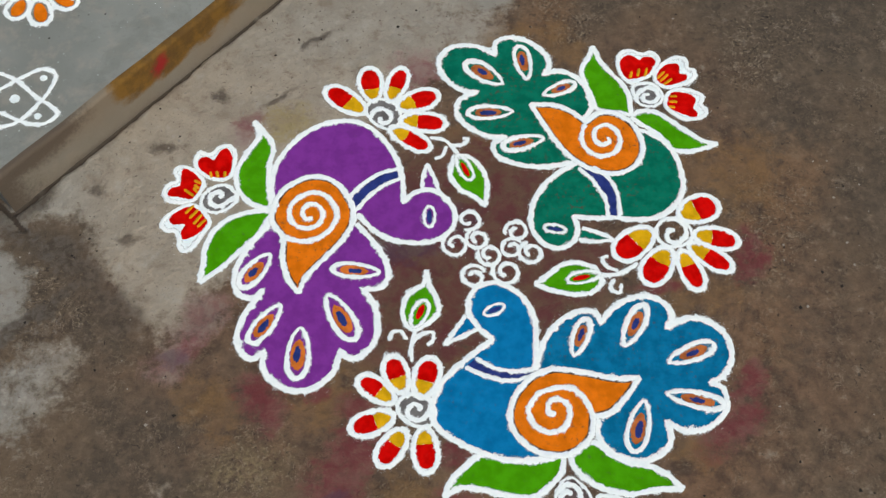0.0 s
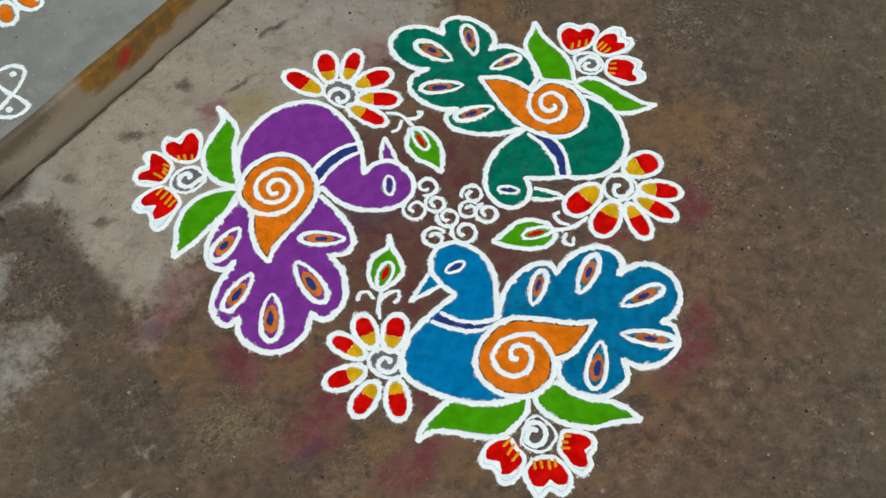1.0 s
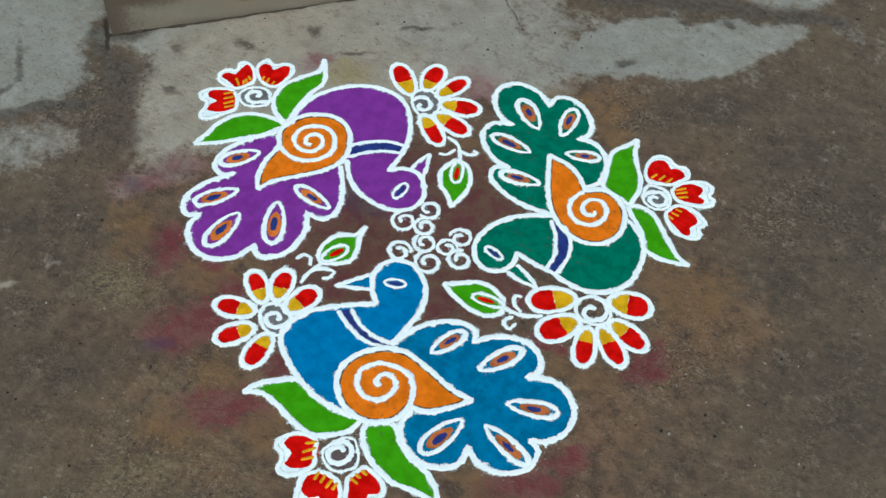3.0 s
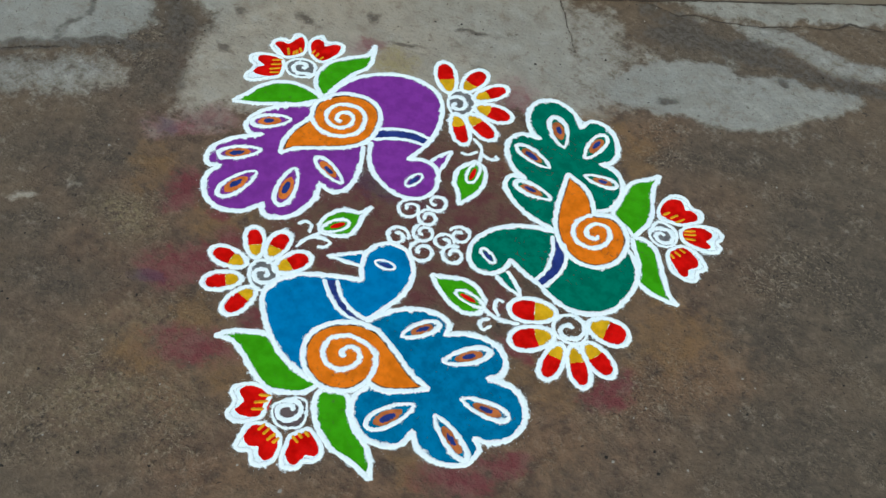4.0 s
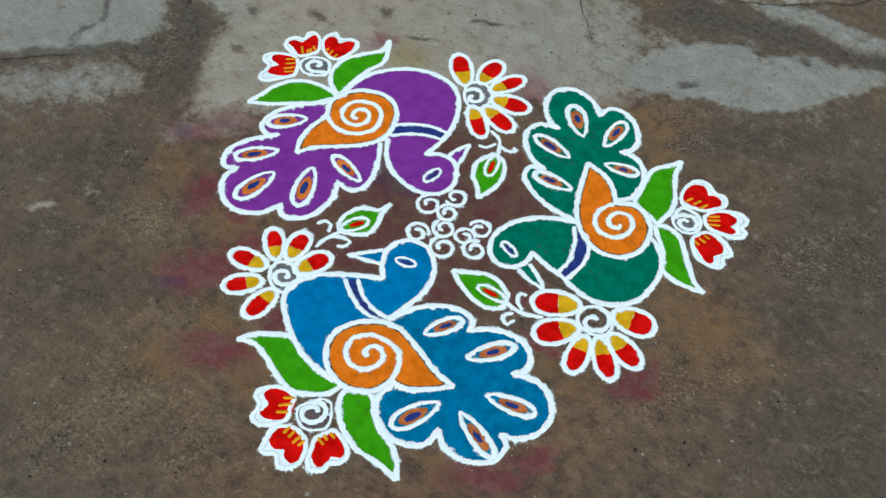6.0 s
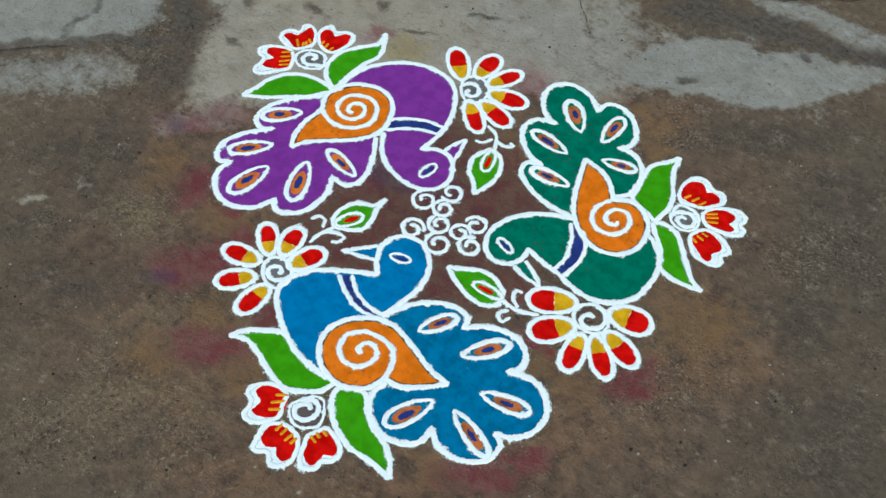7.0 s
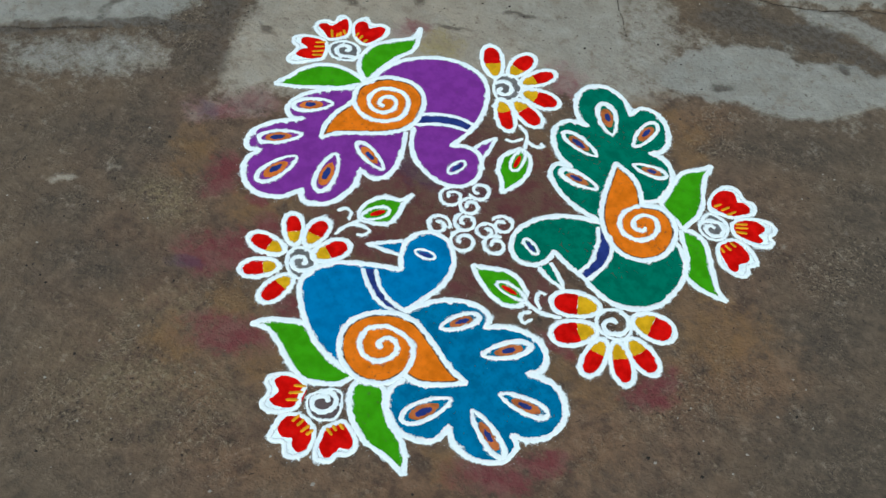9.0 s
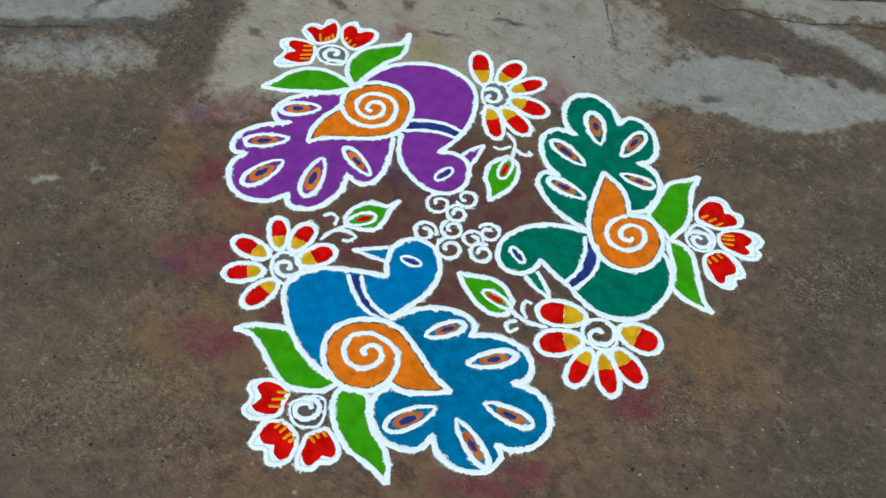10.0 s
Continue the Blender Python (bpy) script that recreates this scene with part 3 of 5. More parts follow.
# ---- strewn powder: lines and fields ----
def spline(knots, closed=False, pace=0.0025):
    """A smooth line through a few knots, in even steps."""
    pts = [Vector(k) for k in knots]
    n = len(pts)
    out = []
    for i in range(n if closed else n - 1):
        if closed:
            p0, p1, p2, p3 = pts[i - 1], pts[i], pts[(i + 1) % n], pts[(i + 2) % n]
        else:
            p1, p2 = pts[i], pts[i + 1]
            p0 = pts[i - 1] if i else p1 + (p1 - p2)
            p3 = pts[i + 2] if i + 2 < n else p2 + (p2 - p1)
        d0, d1, d2 = (max(1e-5, (b - a).length) ** 0.5 for a, b in ((p0, p1), (p1, p2), (p2, p3)))
        m1 = (p2 - p1) + d1 * ((p1 - p0) / d0 - (p2 - p0) / (d0 + d1))
        m2 = (p2 - p1) + d1 * ((p3 - p2) / d2 - (p3 - p1) / (d1 + d2))
        steps = max(2, int((p2 - p1).length / pace))
        for k in range(steps):
            s = k / steps
            out.append((2 * s**3 - 3 * s**2 + 1) * p1 + (s**3 - 2 * s**2 + s) * m1 + (3 * s**2 - 2 * s**3) * p2 + (s**3 - s**2) * m2)
    if not closed:
        out.append(pts[-1])
    return out


def linked(*runs):
    """Several smooth runs, joined at sharp corners."""
    out = []
    for run in runs:
        s = spline(run)
        out += s[1:] if out and (out[-1] - s[0]).length < 1e-6 else s
    return out


GRAINS = []
LAYER = [0]


def line(path, width, closed=False, base=0.0, parent=None, name="outline", material=None, crest=0.0018, label="", taper=0.7, rag=1.0, swell=None):
    """A poured line of powder: a low rounded ridge whose margins thin out. swell: a factor on the width along the line."""
    LAYER[0] += 1
    crest += 0.000012 * (LAYER[0] % 40)
    white = material is None
    width *= 0.84 if white else 0.93
    bm, rows, n = bmesh.new(), [], len(path)
    cover = bm.verts.layers.float.new("cover")
    # across the line: fraction of the half width, drift outward, height, cover
    if white:
        across = ((-1, 1.0, 0.10, -0.10), (-1, 0.40, 0.55, 0.25), (-0.98, 0.0, 0.80, 0.62), (-0.62, 0, 0.95, 1.10), (0, 0, 1.0, 1.25),
                  (0.62, 0, 0.95, 1.10), (0.98, 0.0, 0.80, 0.62), (1, 0.40, 0.55, 0.25), (1, 1.0, 0.10, -0.10))
    else:
        across = ((-1, 0, -0.3, 1), (-0.93, 0, 0.75, 1), (0, 0, 1.0, 1), (0.93, 0, 0.75, 1), (1, 0, -0.3, 1))
    for i, p in enumerate(path):
        a, b = path[i - 1 if closed else max(i - 1, 0)], path[(i + 1) % n if closed else min(i + 1, n - 1)]
        t = (b - a)
        t = t.normalized() if t.length > 1e-7 else Vector((1, 0))
        side = Vector((-t.y, t.x))
        w = width * 0.5 * (1 + 0.14 * noise.noise((p.x * 28, p.y * 28, 3.0)) + 0.09 * noise.noise((p.x * 90, p.y * 90, 9.0)))
        if swell:
            w *= swell(i / n)
        if not closed and taper:
            tail = min(i, n - 1 - i) / max(1.0, 0.5 * width / 0.0025)
            w *= min(1.0, 1 - taper + taper * math.sqrt(min(1.0, tail)))
        row = []
        for f, out, h, c in across:
            jag = drift = 0.0
            if abs(f) > 0.9:
                sgn = 1 if f > 0 else -1
                jag = rag * (0.0012 * noise.noise((p.x * 260, p.y * 260, 20.0 * sgn)) + 0.0009 * noise.noise((p.x * 1150, p.y * 1150, 7.0 * sgn)))
                drift = out * (0.0040 + 0.0034 * rag * max(-0.6, noise.noise((p.x * 34, p.y * 34, 31.0 * sgn)) * 1.6))
            q = p + side * (f * w + (jag + drift) * (1 if f > 0 else -1))
            v = bm.verts.new((q.x, q.y, base + crest * h + 0.0003 * noise.noise((q.x * 300, q.y * 300, 1.0))))
            v[cover] = c
            row.append(v)
        rows.append(row)
        for _ in range(int(rag * 1.7 + random.random()) if white else 0):
            f = random.choice((-1, 1)) * (w + abs(random.gauss(0, 0.0030 * rag)))
            GRAINS.append((p.x + side.x * f, p.y + side.y * f, base))
    for i in range(n if closed else n - 1):
        a, b = rows[i], rows[(i + 1) % n]
        for k in range(len(across) - 1):
            bm.faces.new((a[k], b[k], b[k + 1], a[k + 1]))
    bmesh.ops.recalc_face_normals(bm, faces=bm.faces)
    return part(name, bm, material or WHITE_LINE, parent, label)


def field(path, material, parent, name, level=1, base=0.0, label="", rag=1.0):
    """A patch of powder strewn flat inside an outline, with a ragged rim. level: what it lies over."""
    top = base + 0.0004 + 0.0003 * level
    bm = bmesh.new()
    flat, foot, n = [], [], len(path)
    area = sum(path[i - 1].x * path[i].y - path[i].x * path[i - 1].y for i in range(n))
    for i, p in enumerate(path):
        t = path[(i + 1) % n] - path[i - 1]
        t = t.normalized() if t.length > 1e-7 else Vector((1, 0))
        out = Vector((t.y, -t.x)) * (1 if area > 0 else -1)
        jag = rag * (0.0009 * noise.noise((p.x * 300, p.y * 300, 4.0)) + 0.0006 * noise.noise((p.x * 800, p.y * 800, 8.0)))
        q, r = p + out * jag, p + out * (jag + 0.0006)
        flat.append(bm.verts.new((q.x, q.y, top)))
        foot.append(bm.verts.new((r.x, r.y, base - 0.001)))
    for tri in tessellate_polygon([[v.co for v in flat]]):
        a, b, c = (flat[k] for k in tri)
        if (b.co - a.co).cross(c.co - a.co).z < 0:
            b, c = c, b
        if len({a, b, c}) == 3 and not bm.faces.get((a, b, c)):
            bm.faces.new((a, b, c))
    for i in range(n):
        try:
            bm.faces.new((flat[i - 1], flat[i], foot[i], foot[i - 1]))
        except ValueError:
            pass
    ob = part(name, bm, material, parent, label)
    ob.data.polygons.foreach_set("use_smooth", [False] * len(ob.data.polygons))
    return ob


def shrunk(path, by):
    """The outline drawn in by a width."""
    n = len(path)
    area = sum(path[i - 1].x * path[i].y - path[i].x * path[i - 1].y for i in range(n))
    out = []
    for i, p in enumerate(path):
        t = path[(i + 2) % n] - path[i - 2]
        t = t.normalized() if t.length > 1e-7 else Vector((1, 0))
        out.append(p + Vector((-t.y, t.x)) * by * (1 if area > 0 else -1))
    return out


def coil(centre, start, turns, inner, ease=0.92):
    """A spiral from start round centre, closing in to the inner radius."""
    c, s = Vector(centre), Vector(start)
    a0, r0 = math.atan2(s.y - c.y, s.x - c.x), (s - c).length
    n = int(abs(turns) * 2 * math.pi * (r0 + inner) / 2 / 0.0025)
    return [c + (r0 + (inner - r0) * (k / n) ** ease) * Vector((math.cos(a0 + 2 * math.pi * turns * k / n), math.sin(a0 + 2 * math.pi * turns * k / n))) for k in range(n + 1)]


def drop(base, tip, half, blunt=0.58, point=1.0, power=2.0):
    """A drop-shaped outline with its widest place at blunt; point below 1 draws the base out to a point."""
    b, t = Vector(base), Vector(tip)
    ax = t - b
    side = Vector((-ax.y, ax.x)).normalized()
    n, out = 36, []
    for k in range(2 * n):
        a = math.pi * k / n
        s = 0.5 - 0.5 * math.cos(a)
        w = max(0.0, 1 - abs((s - blunt) / (blunt if s < blunt else 1 - blunt)) ** power) ** (1 / power)
        if s < blunt:
            w = w ** (1 / point) if point < 1 else w
        out.append(b + ax * s + side * half * w * (1 if k < n else -1))
    return out


def thing(name, label, category, group):
    return tagged(new(name), label, category, group)


def feather_eye(parent, tip, round_end, half, ring_powder):
    """An almond of white powder, thickest at its round end, with a ragged orange ring and a dark blue heart."""
    ring = drop(tip, round_end, half - 0.0042, 0.62, 0.75)
    fat = random.uniform(0.25, 0.75)
    eye = line(ring, 0.0082, True, parent=parent, name="feather_eye", crest=0.0024, swell=lambda s: 0.85 + fat * math.sin(math.pi * s) ** 2)
    t, r = Vector(tip), Vector(round_end)
    a, b = t.lerp(r, 0.24), t.lerp(r, 0.84)
    field(drop(a, b, max(0.0065, half * 0.56), 0.56, 0.8), ring_powder, eye, "orange_ring", 3, label="orange powder ring", rag=2.2)
    lean = 0.0016 * Vector((random.uniform(-1, 1), random.uniform(-1, 1)))
    a, b = t.lerp(r, random.uniform(0.36, 0.42)) + lean, t.lerp(r, random.uniform(0.66, 0.74)) + lean
    field(drop(a, b, max(0.0035, half * random.uniform(0.24, 0.31)), 0.55), NAVY, eye, "navy_heart", 4, label="dark blue powder centre", rag=2.2)


def split_drop(base, tip, half, cut, bend):
    """A drop-shaped field cut across in two: the foot and the tip, with a slightly bent seam."""
    whole = drop(base, tip, half, 0.60, power=2.2)
    b, t = Vector(base), Vector(tip)
    ax = (t - b) / (t - b).length_squared
    head = [p for p in whole if (p - b).dot(ax) > cut]
    # both runs are closed by the seam; the foot's run wraps round the start of the outline
    turn = next(i for i, p in enumerate(whole) if (p - b).dot(ax) > cut)
    low = whole[:turn]
    high = [p for p in whole[turn:] if (p - b).dot(ax) <= cut]
    left, right = head[0], head[-1]
    seam = [left.lerp(right, k / 9) + (t - b).normalized() * (bend * math.sin(math.pi * k / 9) + random.uniform(-0.0006, 0.0006)) for k in range(1, 9)]
    return high + low + seam, head + seam[::-1]


def daisy(label, petals, rim, curl, wide=0.0, cuts=0.37, dusted=True):
    """A flower of drop petals, red at the tip and yellow at the foot, round a coil."""
    f = thing("rangoli_flower", label, "rangoli flower", "flowers of the drawing")
    for base, tip, half in petals:
        b, t = Vector(base), Vector(tip)
        u = (t - b).normalized()
        half += wide + 0.0012
        whole = drop(b - 0.004 * u, t - 0.005 * u, half - 0.0048, 0.6)
        petal = line(whole, 0.0098, True, parent=f, name="petal", rag=1.4)
        field(whole, WHITE, petal, "petal_bed", 1, label="white powder bed")
        foot, head = split_drop(b + 0.002 * u, t - 0.0120 * u, max(0.008, half - 0.0082), cuts + random.uniform(-0.05, 0.05), random.uniform(-0.002, 0.003))
        field(foot, YELLOW, petal, "yellow_foot", 2, label="yellow powder foot", rag=1.5)
        field(head, RED, petal, "red_tip", 3, label="red powder tip", rag=1.5)
    coiled_centre(f, rim, curl, GREY if dusted else None)


def coiled_centre(parent, rim, curl, material, ring=0.0072):
    """A dark round centre with a white rim and one bold coil."""
    edge = spline(rim, True)
    if material:
        field(edge, material, parent, "dusted_centre", 2, label="thinly dusted grey centre")
    line(edge, ring, True, parent=parent, name="centre_ring")
    line(spline(curl), 0.0104, parent=parent, name="centre_coil", taper=0.5)


def heart_petal(parent, outer, heart, strokes):
    """A white petal with a heart of red powder and short yellow strokes at its foot."""
    whole = spline(outer, True)
    petal = line(shrunk(whole, 0.0038), 0.0088, True, parent=parent, name="heart_petal", rag=1.3)
    field(whole, WHITE, petal, "petal_bed", 1, label="white powder bed", rag=1.5)
    field(spline(heart, True), RED, petal, "red_heart", 4, label="red powder heart", rag=1.6)
    for a, c in zip(strokes[::2], strokes[1::2]):
        p, q = Vector(a), Vector(c)
        line([p.lerp(q, k / 9) for k in range(10)], 0.0062, parent=petal, name="yellow_stroke", material=GOLD, crest=0.0022, rag=0.5)


def heart_flower(label, rim, curl, petals, centre=None, ring=0.0072):
    f = thing("rangoli_heart_flower", label, "rangoli flower", "heart flowers of the drawing")
    for p in petals:
        heart_petal(f, *p)
    coiled_centre(f, rim, curl, centre or GREY, ring)


def leaf(label, edge_a, edge_b):
    """A pointed leaf between two edges that run from tip to foot."""
    lf = thing("rangoli_leaf", label, "rangoli leaf", "leaves of the drawing")
    a, b = spline(edge_a), spline(edge_b)
    whole = a + b[::-1][1:-1]
    field(shrunk(whole, 0.0038), LEAF, lf, "blade", 1, label="bright green powder blade")
    line(a, 0.0110, parent=lf, name="edge_line", taper=0.5)
    line(b, 0.0110, parent=lf, name="edge_line", taper=0.5)


def bud(label, outline, oval, stem, tendrils):
    """A small bud on a stem with two tendrils."""
    bd = thing("rangoli_bud", label, "rangoli bud", "buds of the drawing")
    path = linked(*outline)
    field(path, LEAF, bd, "bud_blade", 1, label="bright green powder")
    line(path, 0.0105, True, parent=bd, name="bud_outline")
    eye = line(drop(*oval, 0.6), 0.0065, True, parent=bd, name="bud_eye", crest=0.0026)
    field(drop(Vector(oval[0]).lerp(Vector(oval[1]), 0.30), Vector(oval[0]).lerp(Vector(oval[1]), 0.85), oval[2] * 0.40, 0.55), RED, eye, "red_drop", 3, label="red powder drop")
    line(spline(stem), 0.0085, parent=bd, name="stem")
    for t in tendrils:
        line(spline(t), 0.0075, parent=bd, name="tendril")


def curls(label, rows):
    """Three small curls that touch."""
    c = thing("rangoli_curls", label, "rangoli curls", "curls in the middle of the drawing")
    for centre, radius, start, turns in rows:
        s = Vector(centre) + radius * 1.06 * Vector((math.cos(radians(start)), math.sin(radians(start))))
        line(coil(centre, s, turns, radius * 0.22, 1.9), 0.0079, parent=c, name="curl", crest=0.0016, rag=1.2)


def bird(label, colour, words, body, tail, eyes, wing, wing_coil, collar, beak, eye):
    """One bird-shaped motif: body and fan tail in one colour, an orange coiled wing, a navy collar."""
    m = thing("rangoli_bird_motif", label, "rangoli motif", "bird motifs of the drawing")
    fan = linked(*tail)
    field(shrunk(fan, 0.0042), BLUEGREEN if colour is BLUE else colour, m, "tail_field", 0, label=words + " fan")
    trunk = linked(*body)
    field(shrunk(trunk, 0.0040), colour, m, "body_field", 1, label=words + " body")
    line(fan, 0.0122, parent=m, name="tail_outline", taper=0.3, rag=1.7)
    line(trunk, 0.0113, parent=m, name="body_outline", taper=0.3)
    for e in eyes:
        feather_eye(m, *e, BRIGHT_RUST if colour is PURPLE else RUST)
    upper, lower = spline(collar[0]), spline(collar[1])
    field(upper + lower[::-1], NAVY, m, "collar_field", 2, label="navy powder collar")
    line(upper, 0.0085, parent=m, name="collar_line")
    line(lower, 0.0085, parent=m, name="collar_line")
    w = linked(*wing)
    # dark brown field whose rim shows between the orange and the white line
    field(w, BROWN, m, "wing_bed", 2, label="dark brown bed that shows as a rim round the orange")
    field(shrunk(w, 0.0074), ORANGE, m, "wing_field", 3, label="orange powder wing")
    line(w, 0.0113, True, parent=m, name="wing_outline", crest=0.0025)
    line(spline(wing_coil), 0.0105, parent=m, name="wing_coil", crest=0.0027)
    bk = linked(*beak)
    field(bk, colour, m, "beak_field", 1, label=words + " beak")
    line(bk, 0.0085, parent=m, name="beak_outline", taper=0.4)
    a, b = Vector(eye[0]), Vector(eye[1])
    almond = line(drop(a.lerp(b, 0.08), a.lerp(b, 0.92), eye[2] * 0.86, 0.5), 0.0056, True, parent=m, name="eye_outline", crest=0.0026)
    field(drop(a.lerp(b, 0.25), a.lerp(b, 0.78), eye[2] * 0.40, 0.5), NAVY, almond, "eye_spot", 3, label="dark blue powder spot")


# ---- the drawing: three birds round a knot of curls ----
bird("purple powder bird motif with a scalloped tail, outlined in white", PURPLE, "purple powder",
     body=([(-0.229, 1.191), (-0.239, 1.218), (-0.241, 1.239), (-0.236, 1.275), (-0.217, 1.312), (-0.187, 1.345), (-0.147, 1.369), (-0.104, 1.374), (-0.07, 1.363), (-0.043, 1.337), (-0.019, 1.297), (-0.005, 1.249), (-0.003, 1.195)],
           [(-0.003, 1.195), (0.017, 1.214), (0.046, 1.219), (0.074, 1.2), (0.088, 1.17), (0.082, 1.139), (0.058, 1.118), (0.022, 1.111), (-0.018, 1.117), (-0.053, 1.136), (-0.087, 1.173)]),
     tail=([(-0.235, 1.166), (-0.273, 1.117), (-0.294, 1.077), (-0.297, 1.042), (-0.286, 1.02), (-0.265, 1.014), (-0.247, 1.027)], [(-0.247, 1.027), (-0.279, 0.979), (-0.288, 0.938), (-0.278, 0.913), (-0.26, 0.902), (-0.242, 0.915)],
           [(-0.242, 0.915), (-0.242, 0.886), (-0.224, 0.861), (-0.189, 0.844), (-0.153, 0.851), (-0.126, 0.875), (-0.114, 0.913)], [(-0.114, 0.913), (-0.102, 0.899), (-0.079, 0.903), (-0.059, 0.925), (-0.052, 0.959), (-0.057, 0.993), (-0.075, 1.024)],
           [(-0.075, 1.024), (-0.047, 1.026), (-0.033, 1.048), (-0.038, 1.081), (-0.06, 1.119), (-0.088, 1.154)]),
     eyes=(((-0.239, 1.097), (-0.286, 1.036), 0.0199), ((-0.217, 0.999), (-0.266, 0.932), 0.0189), ((-0.182, 0.956), (-0.187, 0.866), 0.0223), ((-0.137, 1.016), (-0.091, 0.932), 0.0220), ((-0.048, 1.056), (-0.129, 1.066), 0.0171)),
     wing=([(-0.187, 1.021), (-0.205, 1.047), (-0.216, 1.081), (-0.216, 1.114), (-0.219, 1.134)], [(-0.219, 1.134), (-0.237, 1.163), (-0.236, 1.193), (-0.219, 1.226), (-0.186, 1.249), (-0.154, 1.253), (-0.124, 1.239), (-0.105, 1.212), (-0.093, 1.181), (-0.096, 1.152), (-0.114, 1.118)], [(-0.114, 1.118), (-0.15, 1.079), (-0.175, 1.05), (-0.187, 1.021)]),
     wing_coil=[(-0.217, 1.132), (-0.185, 1.121), (-0.154, 1.127), (-0.13, 1.149), (-0.123, 1.178), (-0.136, 1.206), (-0.16, 1.22), (-0.183, 1.215), (-0.202, 1.199), (-0.207, 1.174), (-0.196, 1.154), (-0.174, 1.146), (-0.155, 1.155), (-0.147, 1.174), (-0.157, 1.193), (-0.175, 1.195), (-0.184, 1.178), (-0.175, 1.165), (-0.165, 1.169)],
     collar=([(-0.105, 1.202), (-0.082, 1.23), (-0.046, 1.256), (-0.001, 1.268)], [(-0.089, 1.18), (-0.063, 1.211), (-0.033, 1.234), (-0.004, 1.246)]),
     beak=([(0.031, 1.223), (0.033, 1.248), (0.042, 1.273)], [(0.042, 1.273), (0.055, 1.24), (0.061, 1.213)]),
     eye=((0.041, 1.138), (0.043, 1.189), 0.0111))
bird("teal green powder bird motif with a scalloped tail, outlined in white", TEAL, "teal green powder",
     body=([(0.43, 1.338), (0.449, 1.334), (0.47, 1.322), (0.489, 1.301), (0.502, 1.272), (0.506, 1.236), (0.503, 1.204), (0.488, 1.177), (0.462, 1.156), (0.433, 1.146), (0.405, 1.146), (0.377, 1.151), (0.342, 1.151), (0.301, 1.155)],
           [(0.301, 1.155), (0.304, 1.129), (0.292, 1.103), (0.266, 1.093), (0.238, 1.107), (0.223, 1.136), (0.227, 1.176), (0.246, 1.215), (0.279, 1.247), (0.323, 1.271)]),
     tail=([(0.34, 1.366), (0.355, 1.39), (0.351, 1.431), (0.333, 1.462), (0.301, 1.478), (0.272, 1.471)], [(0.272, 1.471), (0.285, 1.492), (0.274, 1.526), (0.241, 1.555), (0.208, 1.562), (0.185, 1.551), (0.18, 1.523)],
           [(0.18, 1.523), (0.143, 1.543), (0.103, 1.543), (0.075, 1.519), (0.075, 1.482), (0.099, 1.447), (0.126, 1.433), (0.142, 1.434)], [(0.142, 1.434), (0.106, 1.414), (0.101, 1.384), (0.121, 1.353), (0.156, 1.333), (0.189, 1.328)],
           [(0.189, 1.328), (0.166, 1.314), (0.17, 1.29), (0.202, 1.271), (0.244, 1.262), (0.28, 1.264), (0.321, 1.272)]),
     eyes=(((0.19, 1.452), (0.124, 1.502), 0.0216), ((0.239, 1.461), (0.23, 1.54), 0.0190), ((0.269, 1.423), (0.33, 1.448), 0.0159), ((0.206, 1.386), (0.122, 1.385), 0.0181), ((0.259, 1.325), (0.183, 1.307), 0.0179)),
     wing=([(0.242, 1.401), (0.265, 1.349), (0.291, 1.301), (0.319, 1.269), (0.355, 1.248), (0.39, 1.244), (0.419, 1.256), (0.438, 1.282), (0.441, 1.319), (0.426, 1.354), (0.398, 1.376), (0.368, 1.377), (0.342, 1.358)], [(0.342, 1.358), (0.318, 1.382), (0.286, 1.398), (0.242, 1.401)]),
     wing_coil=[(0.34, 1.354), (0.33, 1.322), (0.339, 1.294), (0.36, 1.282), (0.385, 1.287), (0.401, 1.31), (0.397, 1.337), (0.378, 1.35), (0.359, 1.341), (0.354, 1.321), (0.365, 1.306), (0.38, 1.312), (0.38, 1.323)],
     collar=([(0.318, 1.258), (0.336, 1.237), (0.349, 1.216), (0.361, 1.185), (0.36, 1.152)], [(0.345, 1.26), (0.368, 1.239), (0.382, 1.205), (0.384, 1.171), (0.381, 1.151)]),
     beak=([(0.312, 1.132), (0.338, 1.123), (0.366, 1.107)], [(0.366, 1.107), (0.334, 1.104), (0.304, 1.109)]),
     eye=((0.241, 1.137), (0.286, 1.127), 0.0093))
